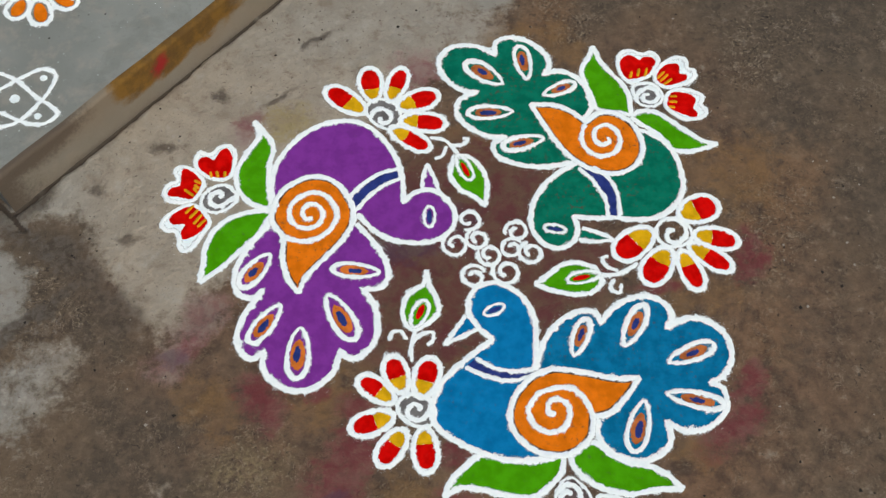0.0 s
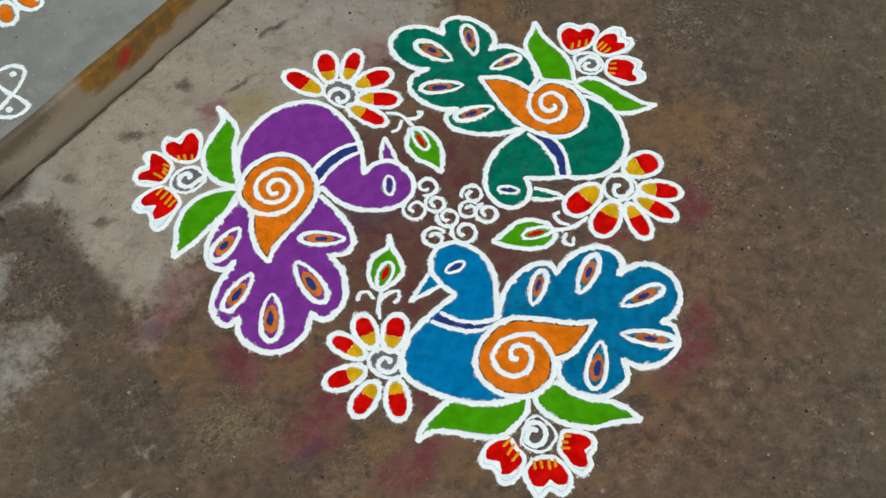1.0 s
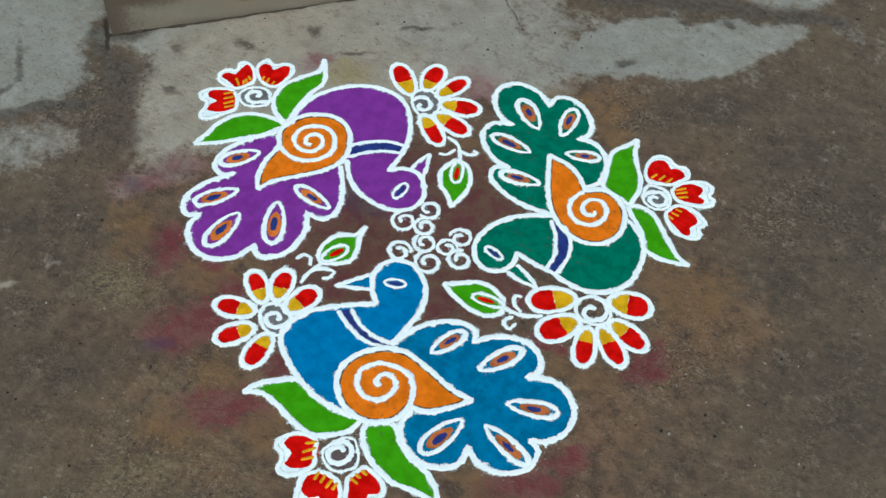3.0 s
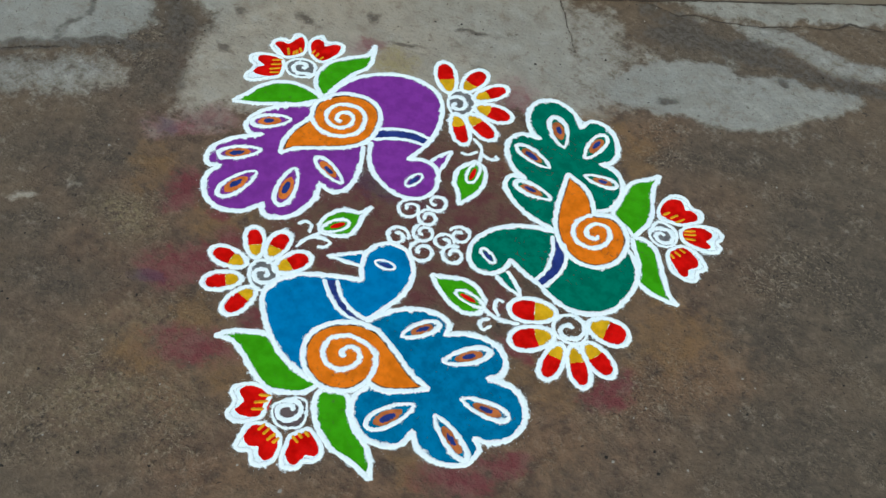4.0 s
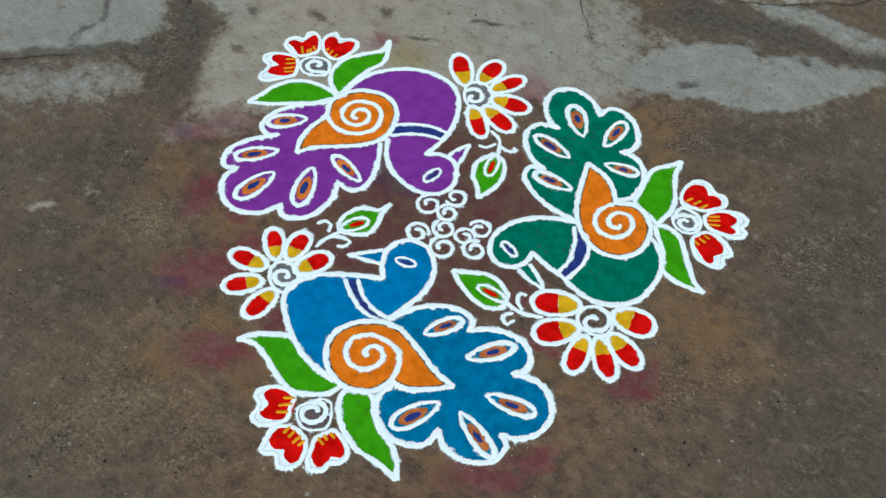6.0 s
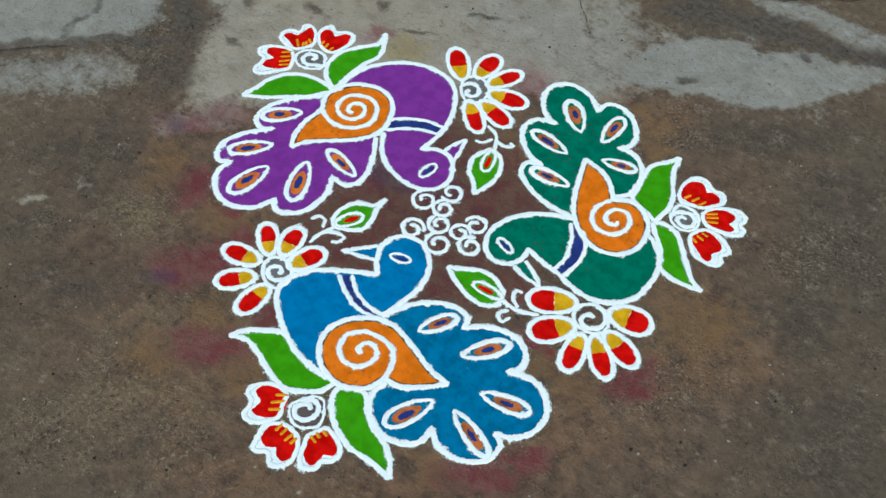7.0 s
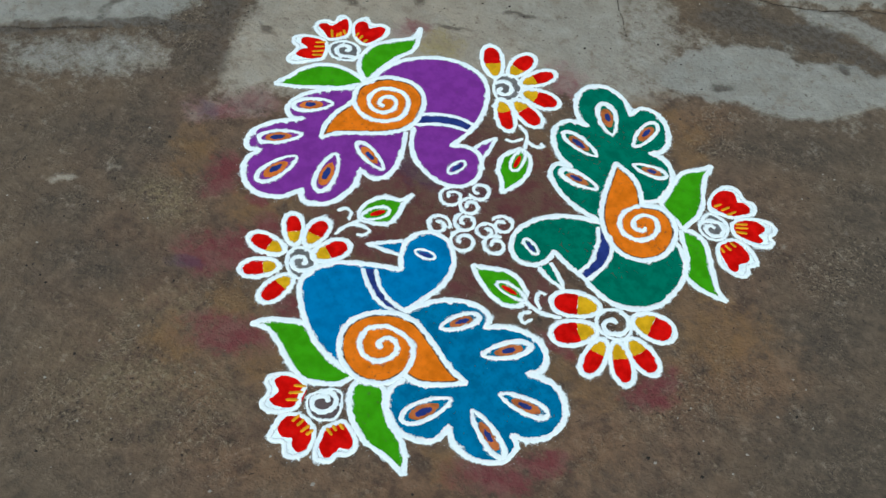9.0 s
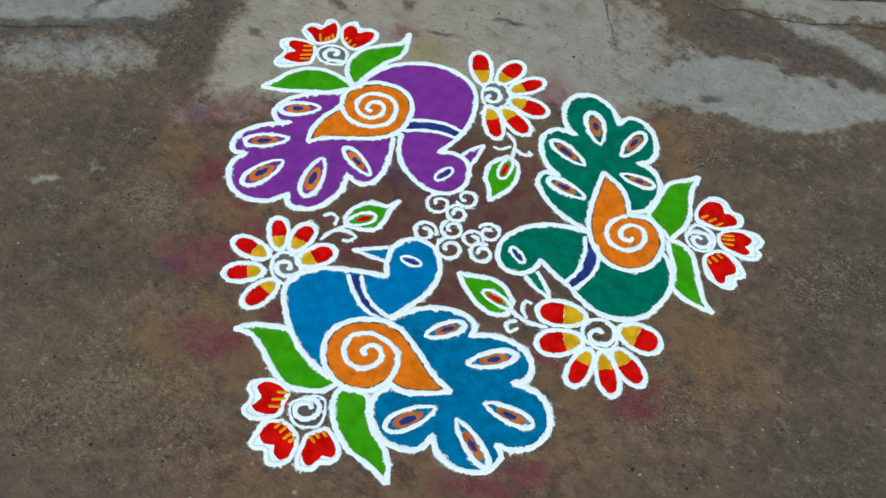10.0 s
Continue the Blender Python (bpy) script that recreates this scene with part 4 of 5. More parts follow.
bird("blue powder bird motif with a scalloped tail, outlined in white", BLUE, "blue powder",
     body=([(0.208, 0.87), (0.214, 0.922), (0.213, 0.964), (0.198, 0.998), (0.173, 1.021), (0.146, 1.03), (0.118, 1.02), (0.105, 1), (0.103, 0.974), (0.116, 0.949), (0.14, 0.925)],
           [(0.137, 0.921), (0.105, 0.898), (0.074, 0.872), (0.053, 0.85), (0.039, 0.823), (0.034, 0.795), (0.044, 0.773), (0.072, 0.751), (0.112, 0.73), (0.154, 0.717), (0.197, 0.716), (0.234, 0.721)]),
     tail=([(0.208, 0.866), (0.216, 0.892), (0.228, 0.92), (0.248, 0.945), (0.272, 0.964), (0.298, 0.971), (0.319, 0.966), (0.325, 0.948)], [(0.325, 0.948), (0.348, 0.973), (0.376, 0.99), (0.406, 0.996), (0.434, 0.985), (0.446, 0.968), (0.447, 0.951), (0.436, 0.935)],
           [(0.436, 0.935), (0.459, 0.947), (0.487, 0.952), (0.514, 0.941), (0.533, 0.92), (0.54, 0.892), (0.532, 0.864), (0.515, 0.844), (0.496, 0.836)], [(0.496, 0.836), (0.511, 0.828), (0.518, 0.811), (0.513, 0.787), (0.496, 0.769), (0.473, 0.757), (0.445, 0.755), (0.414, 0.77)],
           [(0.414, 0.77), (0.418, 0.748), (0.408, 0.727), (0.387, 0.712), (0.362, 0.707), (0.333, 0.715), (0.311, 0.732), (0.301, 0.751), (0.302, 0.781)]),
     eyes=(((0.274, 0.891), (0.303, 0.956), 0.0167), ((0.361, 0.905), (0.403, 0.978), 0.0185), ((0.432, 0.874), (0.511, 0.903), 0.0177), ((0.421, 0.819), (0.511, 0.796), 0.0171), ((0.382, 0.807), (0.354, 0.724), 0.0206)),
     wing=([(0.379, 0.848), (0.341, 0.848), (0.285, 0.861), (0.239, 0.868), (0.208, 0.859), (0.183, 0.839), (0.165, 0.81), (0.161, 0.778), (0.176, 0.748), (0.207, 0.726), (0.244, 0.722), (0.275, 0.736), (0.291, 0.757), (0.295, 0.783)], [(0.295, 0.783), (0.324, 0.79), (0.352, 0.814), (0.379, 0.848)]),
     wing_coil=[(0.297, 0.782), (0.284, 0.815), (0.263, 0.833), (0.233, 0.834), (0.207, 0.823), (0.192, 0.801), (0.198, 0.775), (0.22, 0.76), (0.245, 0.765), (0.258, 0.788), (0.251, 0.811), (0.232, 0.814), (0.223, 0.801), (0.227, 0.79), (0.236, 0.793)],
     collar=([(0.11, 0.892), (0.14, 0.873), (0.178, 0.866), (0.208, 0.87)], [(0.092, 0.876), (0.131, 0.857), (0.169, 0.85), (0.208, 0.858)]),
     beak=([(0.097, 0.97), (0.079, 0.944), (0.06, 0.918)], [(0.06, 0.918), (0.091, 0.932), (0.118, 0.944)]),
     eye=((0.126, 0.969), (0.167, 0.988), 0.0098))

# leaves, two behind each bird
leaf("bright green powder leaf outlined in white, beside the purple motif", [(-0.279, 1.379), (-0.268, 1.346), (-0.288, 1.309), (-0.305, 1.269), (-0.301, 1.232), (-0.279, 1.203), (-0.243, 1.187)], [(-0.279, 1.379), (-0.259, 1.354), (-0.241, 1.321), (-0.246, 1.284), (-0.246, 1.238), (-0.238, 1.188)])
leaf("bright green powder leaf outlined in white, beside the purple motif", [(-0.358, 1.046), (-0.354, 1.078), (-0.351, 1.119), (-0.332, 1.155), (-0.298, 1.178), (-0.257, 1.186), (-0.239, 1.182)], [(-0.358, 1.046), (-0.322, 1.073), (-0.284, 1.112), (-0.252, 1.15), (-0.238, 1.181)])
leaf("bright green powder leaf outlined in white, beside the green motif", [(0.374, 1.537), (0.361, 1.507), (0.346, 1.479), (0.35, 1.446), (0.36, 1.412), (0.366, 1.387), (0.397, 1.378), (0.429, 1.372)], [(0.374, 1.537), (0.381, 1.509), (0.398, 1.475), (0.421, 1.444), (0.43, 1.411), (0.429, 1.372)])
leaf("bright green powder leaf outlined in white, beside the green motif", [(0.583, 1.302), (0.563, 1.306), (0.537, 1.325), (0.507, 1.352), (0.475, 1.377), (0.449, 1.38), (0.428, 1.369)], [(0.583, 1.302), (0.548, 1.291), (0.521, 1.287), (0.496, 1.293), (0.473, 1.327), (0.443, 1.352), (0.428, 1.367)])
leaf("bright green powder leaf outlined in white, below the blue motif", [(0.048, 0.66), (0.063, 0.689), (0.088, 0.712), (0.111, 0.727), (0.146, 0.718), (0.184, 0.714), (0.215, 0.717), (0.24, 0.722)], [(0.048, 0.66), (0.076, 0.675), (0.108, 0.671), (0.148, 0.66), (0.189, 0.657), (0.22, 0.677), (0.237, 0.697), (0.242, 0.721)])
leaf("bright green powder leaf outlined in white, below the blue motif", [(0.426, 0.661), (0.401, 0.686), (0.374, 0.7), (0.343, 0.707), (0.316, 0.722), (0.297, 0.739), (0.28, 0.741), (0.254, 0.721)], [(0.426, 0.661), (0.389, 0.662), (0.339, 0.656), (0.303, 0.665), (0.272, 0.684), (0.256, 0.704), (0.253, 0.719)])

# flowers with drop petals
daisy("red and yellow petalled powder flower beside the purple motif",
      (((-0.075, 1.394), (-0.149, 1.453), 0.0255), ((-0.056, 1.421), (-0.066, 1.502), 0.0252), ((-0.024, 1.419), (0.004, 1.499), 0.0222), ((-0.007, 1.403), (0.073, 1.433), 0.0262), ((-0.001, 1.373), (0.085, 1.36), 0.0242), ((-0.021, 1.354), (0.052, 1.303), 0.0224)), [(-0.071, 1.4), (-0.055, 1.42), (-0.026, 1.418), (-0.008, 1.398), (-0.006, 1.37), (-0.026, 1.353), (-0.055, 1.368)], [(-0.062, 1.377), (-0.055, 1.394), (-0.036, 1.398), (-0.023, 1.384), (-0.028, 1.369), (-0.043, 1.369), (-0.043, 1.381)])
daisy("red and yellow petalled powder flower beside the green motif",
      (((0.433, 1.123), (0.362, 1.069), 0.0273), ((0.459, 1.084), (0.41, 1.015), 0.0266), ((0.483, 1.078), (0.506, 0.999), 0.0211), ((0.501, 1.092), (0.57, 1.038), 0.0211), ((0.513, 1.113), (0.592, 1.093), 0.0228), ((0.492, 1.153), (0.567, 1.178), 0.0285)), [(0.443, 1.111), (0.445, 1.129), (0.459, 1.144), (0.478, 1.147), (0.496, 1.138), (0.506, 1.12), (0.502, 1.102), (0.483, 1.091), (0.464, 1.09), (0.45, 1.098)], [(0.464, 1.144), (0.481, 1.144), (0.495, 1.13), (0.495, 1.111), (0.481, 1.098), (0.465, 1.1), (0.462, 1.113), (0.468, 1.123), (0.477, 1.122)], wide=0.0016, dusted=False)
daisy("red and yellow petalled powder flower beside the blue motif",
      (((-0.03, 0.823), (-0.088, 0.867), 0.0211), ((-0.012, 0.839), (-0.034, 0.905), 0.0231), ((0.017, 0.829), (0.04, 0.9), 0.0242), ((-0.031, 0.796), (-0.103, 0.773), 0.0230), ((-0.013, 0.769), (-0.055, 0.711), 0.0230), ((0.021, 0.772), (0.024, 0.696), 0.0234)), [(-0.02, 0.802), (-0.02, 0.818), (-0.007, 0.83), (0.013, 0.831), (0.034, 0.818), (0.04, 0.797), (0.033, 0.779), (0.013, 0.776), (-0.006, 0.786)], [(0.024, 0.826), (0.033, 0.818), (0.03, 0.8), (0.015, 0.788), (0, 0.791), (-0.005, 0.803), (0.005, 0.815), (0.016, 0.81), (0.013, 0.803)])

# flowers with heart-shaped petals
heart_flower("powder flower with three red heart petals beside the purple motif",
    [(-0.363, 1.195), (-0.363, 1.219), (-0.347, 1.236), (-0.325, 1.241), (-0.308, 1.227), (-0.301, 1.211), (-0.321, 1.189), (-0.342, 1.184)], [(-0.299, 1.22), (-0.316, 1.207), (-0.332, 1.197), (-0.348, 1.203), (-0.349, 1.219), (-0.337, 1.227), (-0.328, 1.22), (-0.334, 1.214)], (
    ([(-0.423, 1.147), (-0.435, 1.159), (-0.43, 1.177), (-0.408, 1.196), (-0.381, 1.205), (-0.356, 1.188), (-0.344, 1.164), (-0.356, 1.139), (-0.373, 1.112), (-0.391, 1.105), (-0.401, 1.117), (-0.403, 1.137), (-0.409, 1.145)], [(-0.413, 1.163), (-0.419, 1.174), (-0.407, 1.189), (-0.394, 1.199), (-0.375, 1.199), (-0.349, 1.166), (-0.361, 1.148), (-0.384, 1.133), (-0.397, 1.134), (-0.396, 1.148), (-0.391, 1.162)],
     [(-0.377, 1.201), (-0.392, 1.183), (-0.369, 1.191), (-0.384, 1.173), (-0.362, 1.181), (-0.376, 1.161), (-0.354, 1.171), (-0.369, 1.155)]),
    ([(-0.429, 1.211), (-0.436, 1.233), (-0.426, 1.249), (-0.414, 1.254), (-0.42, 1.271), (-0.412, 1.285), (-0.391, 1.282), (-0.373, 1.268), (-0.36, 1.248), (-0.366, 1.226), (-0.377, 1.209), (-0.401, 1.203)], [(-0.426, 1.223), (-0.423, 1.235), (-0.406, 1.243), (-0.405, 1.262), (-0.402, 1.278), (-0.387, 1.273), (-0.369, 1.255), (-0.368, 1.239), (-0.375, 1.223), (-0.384, 1.214), (-0.407, 1.219)],
     [(-0.379, 1.219), (-0.398, 1.234), (-0.373, 1.226), (-0.381, 1.237), (-0.37, 1.234), (-0.38, 1.243), (-0.367, 1.245), (-0.381, 1.252)]),
    ([(-0.364, 1.26), (-0.38, 1.276), (-0.385, 1.296), (-0.376, 1.316), (-0.357, 1.31), (-0.339, 1.326), (-0.32, 1.328), (-0.308, 1.313), (-0.307, 1.284), (-0.315, 1.256), (-0.335, 1.249)], [(-0.365, 1.264), (-0.377, 1.284), (-0.374, 1.298), (-0.361, 1.302), (-0.348, 1.295), (-0.338, 1.314), (-0.326, 1.319), (-0.316, 1.304), (-0.315, 1.276), (-0.316, 1.257), (-0.341, 1.256), (-0.355, 1.258)],
     [(-0.35, 1.256), (-0.353, 1.27), (-0.338, 1.256), (-0.342, 1.271), (-0.326, 1.257), (-0.327, 1.27)])))
heart_flower("powder flower with three red heart petals beside the green motif",
    [(0.44, 1.435), (0.455, 1.443), (0.478, 1.442), (0.49, 1.43), (0.494, 1.411), (0.483, 1.394), (0.466, 1.39), (0.448, 1.397), (0.441, 1.417)], [(0.441, 1.405), (0.449, 1.421), (0.468, 1.433), (0.484, 1.427), (0.485, 1.408), (0.471, 1.399), (0.458, 1.404), (0.459, 1.416), (0.47, 1.417)], (
    ([(0.422, 1.457), (0.415, 1.479), (0.416, 1.505), (0.424, 1.52), (0.439, 1.527), (0.455, 1.524), (0.467, 1.517), (0.483, 1.522), (0.496, 1.516), (0.502, 1.5), (0.493, 1.481), (0.478, 1.46), (0.459, 1.451), (0.438, 1.443)], [(0.424, 1.467), (0.421, 1.486), (0.427, 1.504), (0.442, 1.512), (0.453, 1.507), (0.461, 1.5), (0.471, 1.507), (0.486, 1.505), (0.492, 1.491), (0.484, 1.474), (0.472, 1.463), (0.45, 1.457), (0.432, 1.456)],
     [(0.437, 1.457), (0.443, 1.473), (0.452, 1.46), (0.458, 1.479), (0.466, 1.459), (0.473, 1.48)]),
    ([(0.483, 1.447), (0.484, 1.467), (0.498, 1.486), (0.517, 1.502), (0.535, 1.508), (0.551, 1.503), (0.556, 1.491), (0.555, 1.48), (0.565, 1.476), (0.568, 1.464), (0.562, 1.45), (0.544, 1.439), (0.519, 1.432), (0.501, 1.431)], [(0.488, 1.452), (0.493, 1.47), (0.505, 1.483), (0.52, 1.489), (0.534, 1.487), (0.536, 1.478), (0.535, 1.465), (0.548, 1.462), (0.547, 1.453), (0.528, 1.443), (0.51, 1.438), (0.498, 1.44)],
     [(0.489, 1.454), (0.506, 1.471), (0.494, 1.447), (0.512, 1.464), (0.5, 1.44), (0.518, 1.453)]),
    ([(0.494, 1.389), (0.497, 1.409), (0.508, 1.426), (0.532, 1.432), (0.556, 1.426), (0.572, 1.415), (0.573, 1.402), (0.568, 1.393), (0.575, 1.382), (0.575, 1.369), (0.562, 1.359), (0.543, 1.356), (0.525, 1.357), (0.508, 1.37)], [(0.508, 1.382), (0.499, 1.394), (0.508, 1.418), (0.527, 1.421), (0.547, 1.416), (0.556, 1.407), (0.554, 1.395), (0.549, 1.384), (0.555, 1.374), (0.552, 1.364), (0.541, 1.365), (0.525, 1.373)],
     [(0.503, 1.389), (0.515, 1.386), (0.505, 1.4), (0.521, 1.399), (0.508, 1.412), (0.522, 1.412)])))
heart_flower("powder flower with three red heart petals below the blue motif",
    [(0.22, 0.643), (0.226, 0.662), (0.24, 0.683), (0.252, 0.685), (0.265, 0.674), (0.274, 0.663), (0.279, 0.648), (0.269, 0.633), (0.254, 0.624), (0.234, 0.628)], [(0.224, 0.662), (0.242, 0.675), (0.257, 0.67), (0.262, 0.654), (0.254, 0.639), (0.24, 0.634), (0.229, 0.642), (0.231, 0.655), (0.242, 0.663), (0.25, 0.659)], (
    ([(0.15, 0.606), (0.145, 0.622), (0.154, 0.639), (0.171, 0.653), (0.202, 0.655), (0.213, 0.636), (0.224, 0.618), (0.22, 0.602), (0.206, 0.582), (0.185, 0.573), (0.173, 0.578), (0.169, 0.594), (0.164, 0.602)], [(0.159, 0.622), (0.161, 0.635), (0.175, 0.646), (0.203, 0.652), (0.221, 0.617), (0.212, 0.605), (0.193, 0.593), (0.181, 0.593), (0.181, 0.604), (0.179, 0.614), (0.167, 0.619)],
     [(0.204, 0.652), (0.188, 0.638), (0.208, 0.642), (0.193, 0.623), (0.214, 0.627), (0.199, 0.612)]),
    ([(0.212, 0.589), (0.22, 0.566), (0.23, 0.547), (0.243, 0.548), (0.253, 0.557), (0.269, 0.547), (0.285, 0.553), (0.295, 0.573), (0.291, 0.591), (0.277, 0.61), (0.257, 0.618), (0.234, 0.614), (0.22, 0.602)], [(0.227, 0.573), (0.223, 0.591), (0.229, 0.61), (0.252, 0.614), (0.273, 0.61), (0.283, 0.597), (0.287, 0.579), (0.282, 0.567), (0.269, 0.567), (0.257, 0.575), (0.247, 0.567), (0.235, 0.567)],
     [(0.235, 0.611), (0.236, 0.594), (0.246, 0.611), (0.247, 0.595), (0.26, 0.611), (0.259, 0.592), (0.27, 0.61), (0.269, 0.595)]),
    ([(0.276, 0.623), (0.281, 0.64), (0.29, 0.657), (0.309, 0.657), (0.33, 0.651), (0.343, 0.636), (0.341, 0.618), (0.331, 0.608), (0.332, 0.594), (0.326, 0.585), (0.311, 0.577), (0.297, 0.584), (0.285, 0.605)], [(0.284, 0.619), (0.286, 0.635), (0.294, 0.653), (0.313, 0.648), (0.332, 0.638), (0.333, 0.628), (0.321, 0.619), (0.324, 0.607), (0.32, 0.593), (0.307, 0.593), (0.294, 0.601)],
     [(0.282, 0.627), (0.298, 0.625), (0.285, 0.637), (0.297, 0.635), (0.29, 0.647), (0.303, 0.645)])), DUSKY, 0.0050)

# buds on stems
bud("small green powder bud with a red drop and tendrils", ([(0.092, 1.288), (0.083, 1.251), (0.098, 1.22), (0.123, 1.203), (0.143, 1.184)], [(0.143, 1.184), (0.149, 1.232), (0.137, 1.268), (0.114, 1.29), (0.092, 1.288)]),
    ((0.098, 1.292), (0.12, 1.238), 0.0111), [(0.048, 1.333), (0.077, 1.324), (0.1, 1.294)], ([(0.078, 1.313), (0.07, 1.292), (0.056, 1.284)], [(0.086, 1.314), (0.108, 1.314), (0.119, 1.327), (0.109, 1.329)]))
bud("small green powder bud with a red drop and tendrils", ([(0.22, 1.024), (0.243, 1.04), (0.266, 1.058), (0.295, 1.064), (0.327, 1.054)], [(0.327, 1.054), (0.336, 1.026), (0.317, 1.006), (0.286, 1.003), (0.252, 1.011), (0.22, 1.024)]),
    ((0.334, 1.041), (0.277, 1.03), 0.0105), [(0.336, 1.038), (0.361, 1.039), (0.383, 1.047), (0.403, 1.06)], ([(0.367, 1.045), (0.347, 1.055), (0.342, 1.07), (0.353, 1.076)], [(0.359, 1.031), (0.35, 1.013), (0.364, 1.003), (0.37, 1.021)]))
bud("small green powder bud with a red drop and tendrils", ([(0.034, 1.058), (0.028, 1.032), (0.002, 1.013), (-0.009, 0.983), (-0.004, 0.956), (0.012, 0.946)], [(0.012, 0.946), (0.035, 0.959), (0.052, 0.979), (0.047, 1.008), (0.037, 1.032), (0.034, 1.058)]),
    ((0.008, 0.951), (0.03, 0.999), 0.0129), [(0.011, 0.944), (0.004, 0.916), (0.004, 0.888)], ([(-0.032, 0.927), (-0.028, 0.942), (-0.014, 0.944), (-0.002, 0.928)], [(0.005, 0.921), (0.021, 0.937), (0.04, 0.94), (0.04, 0.926), (0.03, 0.917)]))

# curls in the middle
curls("three white powder curls before the purple motif", (((0.111, 1.155), 0.0194, 245, 1.2), ((0.086, 1.107), 0.0216, 120, 1.35), ((0.125, 1.116), 0.0184, 120, 1.4)))
curls("three white powder curls before the blue motif", (((0.145, 1.084), 0.0194, 150, 1.4), ((0.115, 1.043), 0.0205, 20, 1.4), ((0.172, 1.05), 0.0227, 120, 1.4)))
curls("three white powder curls before the green motif", (((0.185, 1.096), 0.0184, 30, 1.35), ((0.195, 1.129), 0.0194, 200, -1.35), ((0.218, 1.086), 0.0205, 100, 1.4)))


# ---- the drawing on the platform ----
def platform_drawing():
    z = STEP_H + 0.0012
    k = thing("rangoli_knot", "white powder looped knot with dots on the grey platform", "rangoli knot", "drawings on the platform")
    line(spline([(-0.737, 1.381), (-0.683, 1.423), (-0.647, 1.44), (-0.625, 1.429), (-0.629, 1.394), (-0.653, 1.354), (-0.68, 1.324), (-0.725, 1.312)]), 0.0088, base=z, parent=k, name="loop")
    line(spline([(-0.746, 1.44), (-0.725, 1.433), (-0.692, 1.416), (-0.657, 1.384), (-0.609, 1.341), (-0.627, 1.322), (-0.658, 1.322), (-0.69, 1.336), (-0.733, 1.359)]), 0.0088, base=z, parent=k, name="loop")
    for c, r in (((-0.69, 1.377), 0.0085), ((-0.645, 1.421), 0.006), ((-0.644, 1.338), 0.006)):
        dot = [Vector(c) + r * Vector((math.cos(a * 0.3), math.sin(a * 0.3))) for a in range(21)]
        field(dot, WHITE, k, "dot", 3, base=z)
    f = thing("rangoli_platform_flower", "white outlined powder flower with orange petals on the platform", "rangoli flower", "drawings on the platform")
    c = Vector((-0.695, 1.646))
    for tip in ((-0.608, 1.586), (-0.663, 1.544), (-0.722, 1.559), (-0.774, 1.61), (-0.624, 1.661), (-0.685, 1.727)):
        t = Vector(tip)
        petal = line(drop(c.lerp(t, 0.42), t, 0.021, 0.6), 0.010, True, base=z, parent=f, name="petal")
        field(drop(c.lerp(t, 0.50), c.lerp(t, 0.92), 0.0115, 0.6), ORANGE, petal, "orange_field", 2, base=z, label="orange powder")
    line(coil(c, c + Vector((0.032, 0.0)), 1.9, 0.006), 0.009, base=z, parent=f, name="centre_coil")
    line(spline([(-0.63, 1.622), (-0.613, 1.602), (-0.605, 1.61), (-0.611, 1.622)]), 0.008, base=z, parent=f, name="tendril")


platform_drawing()


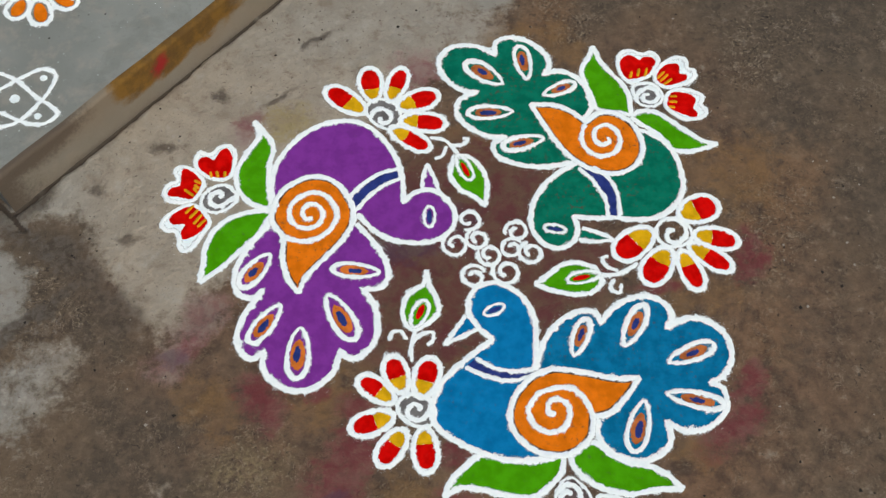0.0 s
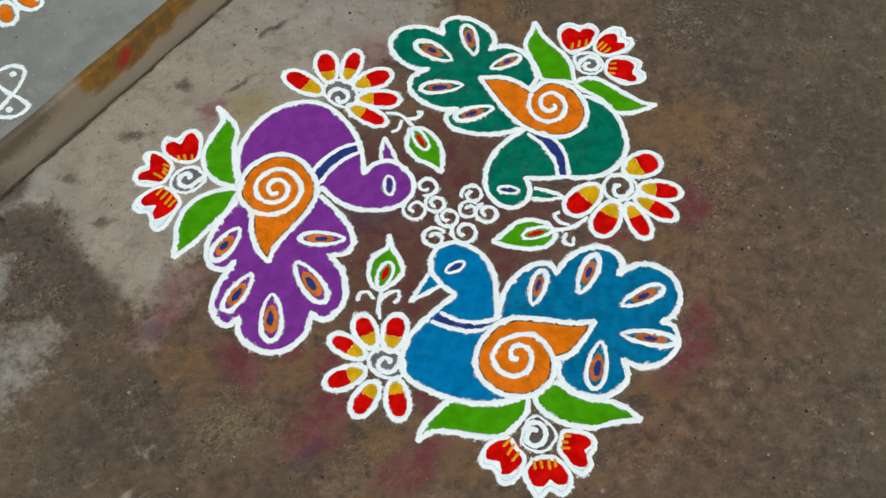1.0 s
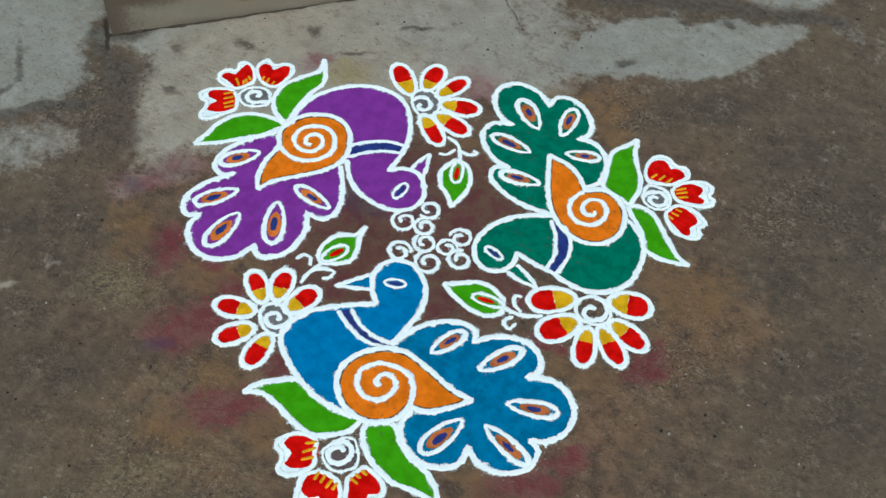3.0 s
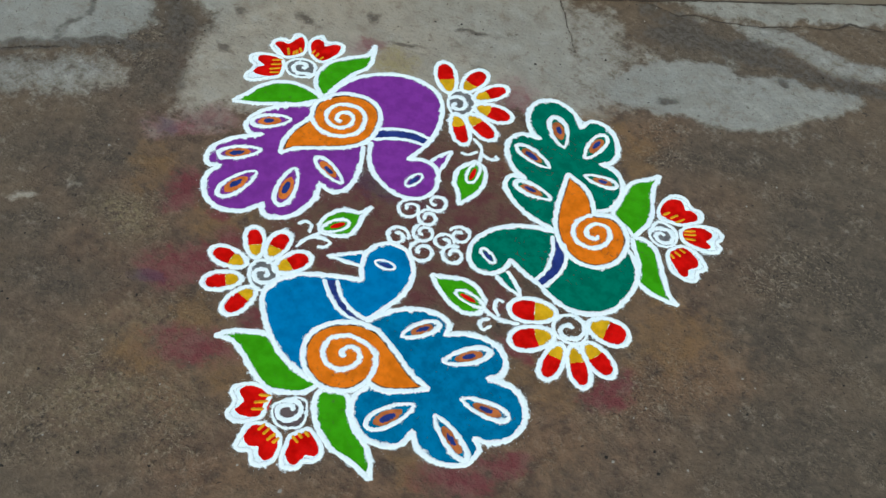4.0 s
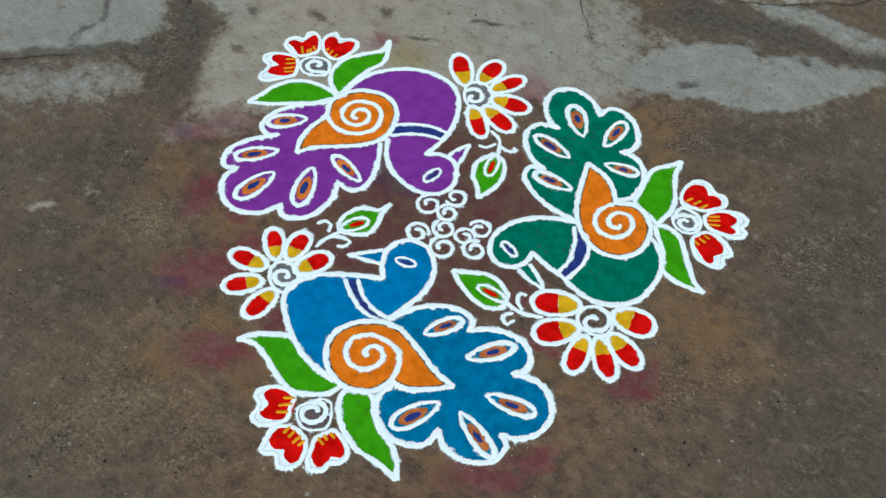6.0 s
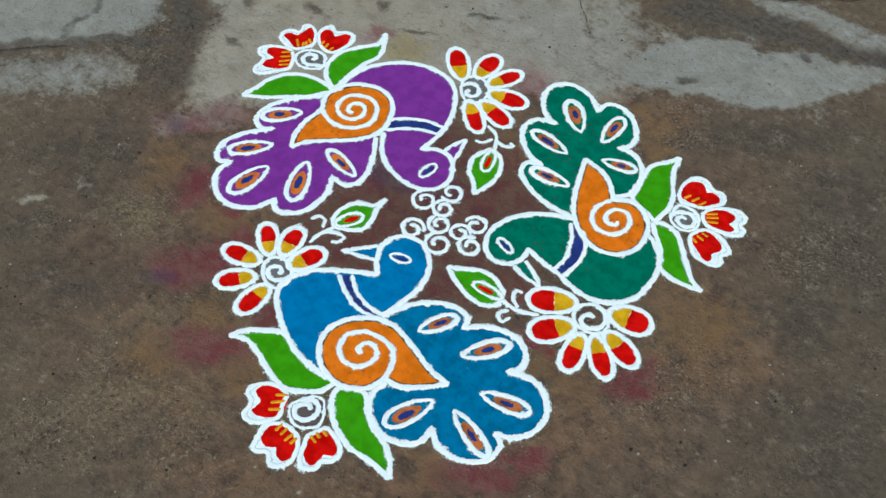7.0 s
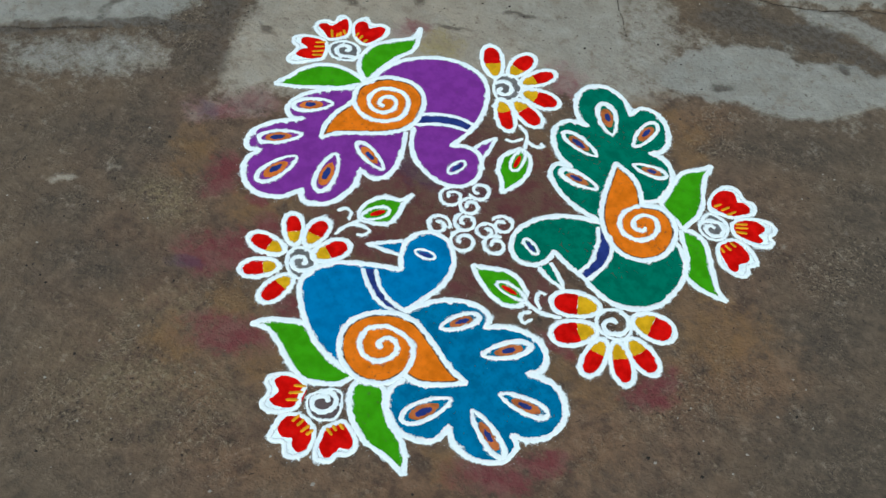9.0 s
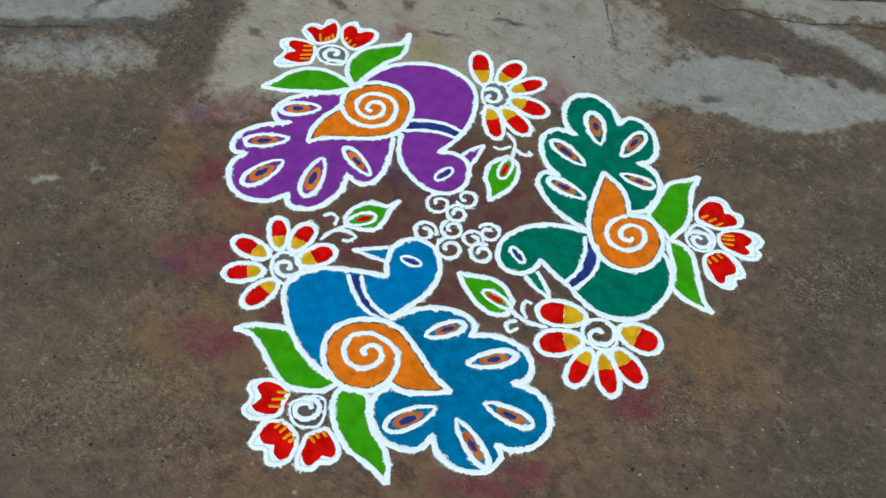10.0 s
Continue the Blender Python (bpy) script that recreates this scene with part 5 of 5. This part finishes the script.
# ---- loose grains and grit ----
def scatter(name, label, places, low, high, material, category, tall=1.0):
    verts, faces = [], []
    for x, y, z in places:
        s, a = random.uniform(low, high), random.uniform(0, 6.28)
        n = len(verts)
        for k in range(4):
            r = s * random.uniform(0.35, 1.2)
            verts.append((x + r * math.cos(a + k * 1.57), y + r * math.sin(a + k * 1.57), z + 0.0001 - 0.0002 * (k % 2)))
        verts.append((x + s * 0.2, y, z + tall * s * random.uniform(0.5, 0.9)))
        faces += [(n + k, n + (k + 1) % 4, n + 4) for k in range(4)]
    ob = mesh_object(name, verts, faces, material, smooth=False)
    return tagged(ob, label, category, kind="stuff")


scatter("powder_grains", "stray grains of white powder along the drawn lines", GRAINS, 0.0003, 0.0007, WHITE, "powder")
STONE = Nodes("pale_grit")
PALE = STONE.done(STONE.mix(STONE.noise(60, 3), (0.34, 0.31, 0.26), (0.20, 0.18, 0.15)), 0.9)
DARKM = Nodes("dark_grit")
DARK = DARKM.done(DARKM.mix(DARKM.noise(60, 3), (0.030, 0.025, 0.020), (0.014, 0.012, 0.010)), 0.95)


def strewn(count, inner):
    """Random places on the floor, none nearer to the middle of the drawing than inner."""
    out = []
    while len(out) < count:
        x, y = random.uniform(-0.75, 1.2), random.uniform(0.2, 2.25)
        if math.hypot(x - 0.13, y - 1.08) > inner and (Vector((x, y)) - STEP_A).dot(BACK) < -0.02:
            out.append((x, y, 0.0))
    return out




def on_platform(count, along, back):
    """Random places on top of the platform: stretches along its edge and back from it."""
    out = []
    for _ in range(count):
        p = STEP_A + ALONG * random.uniform(*along) + BACK * random.uniform(*back)
        out.append((p.x, p.y, STEP_H + 0.001))
    return out


scatter("platform_crumbs", "dark crumbs of dirt on the grey platform", on_platform(26, (0.03, 0.75), (0.03, 0.36)), 0.0010, 0.0036, DARK, "grit", 0.4)
scatter("platform_grains", "stray white powder grains on the grey platform", on_platform(240, (0.03, 0.75), (0.04, 0.36)), 0.0004, 0.0012, WHITE, "powder", 0.4)
scatter("pale_grit", "pale specks of grit on the floor", strewn(150, 0.0), 0.0007, 0.0016, PALE, "grit")
scatter("pale_chips", "pale flat chips of plaster lying on the floor", strewn(260, 0.52), 0.0015, 0.0042, PALE, "grit", 0.3)
scatter("dark_grit", "dark specks of dirt on the floor", strewn(220, 0.0), 0.0006, 0.0018, DARK, "grit")
scatter("dark_crumbs", "dark crumbs of soil lying on the floor", strewn(200, 0.52), 0.0014, 0.0044, DARK, "grit", 0.35)
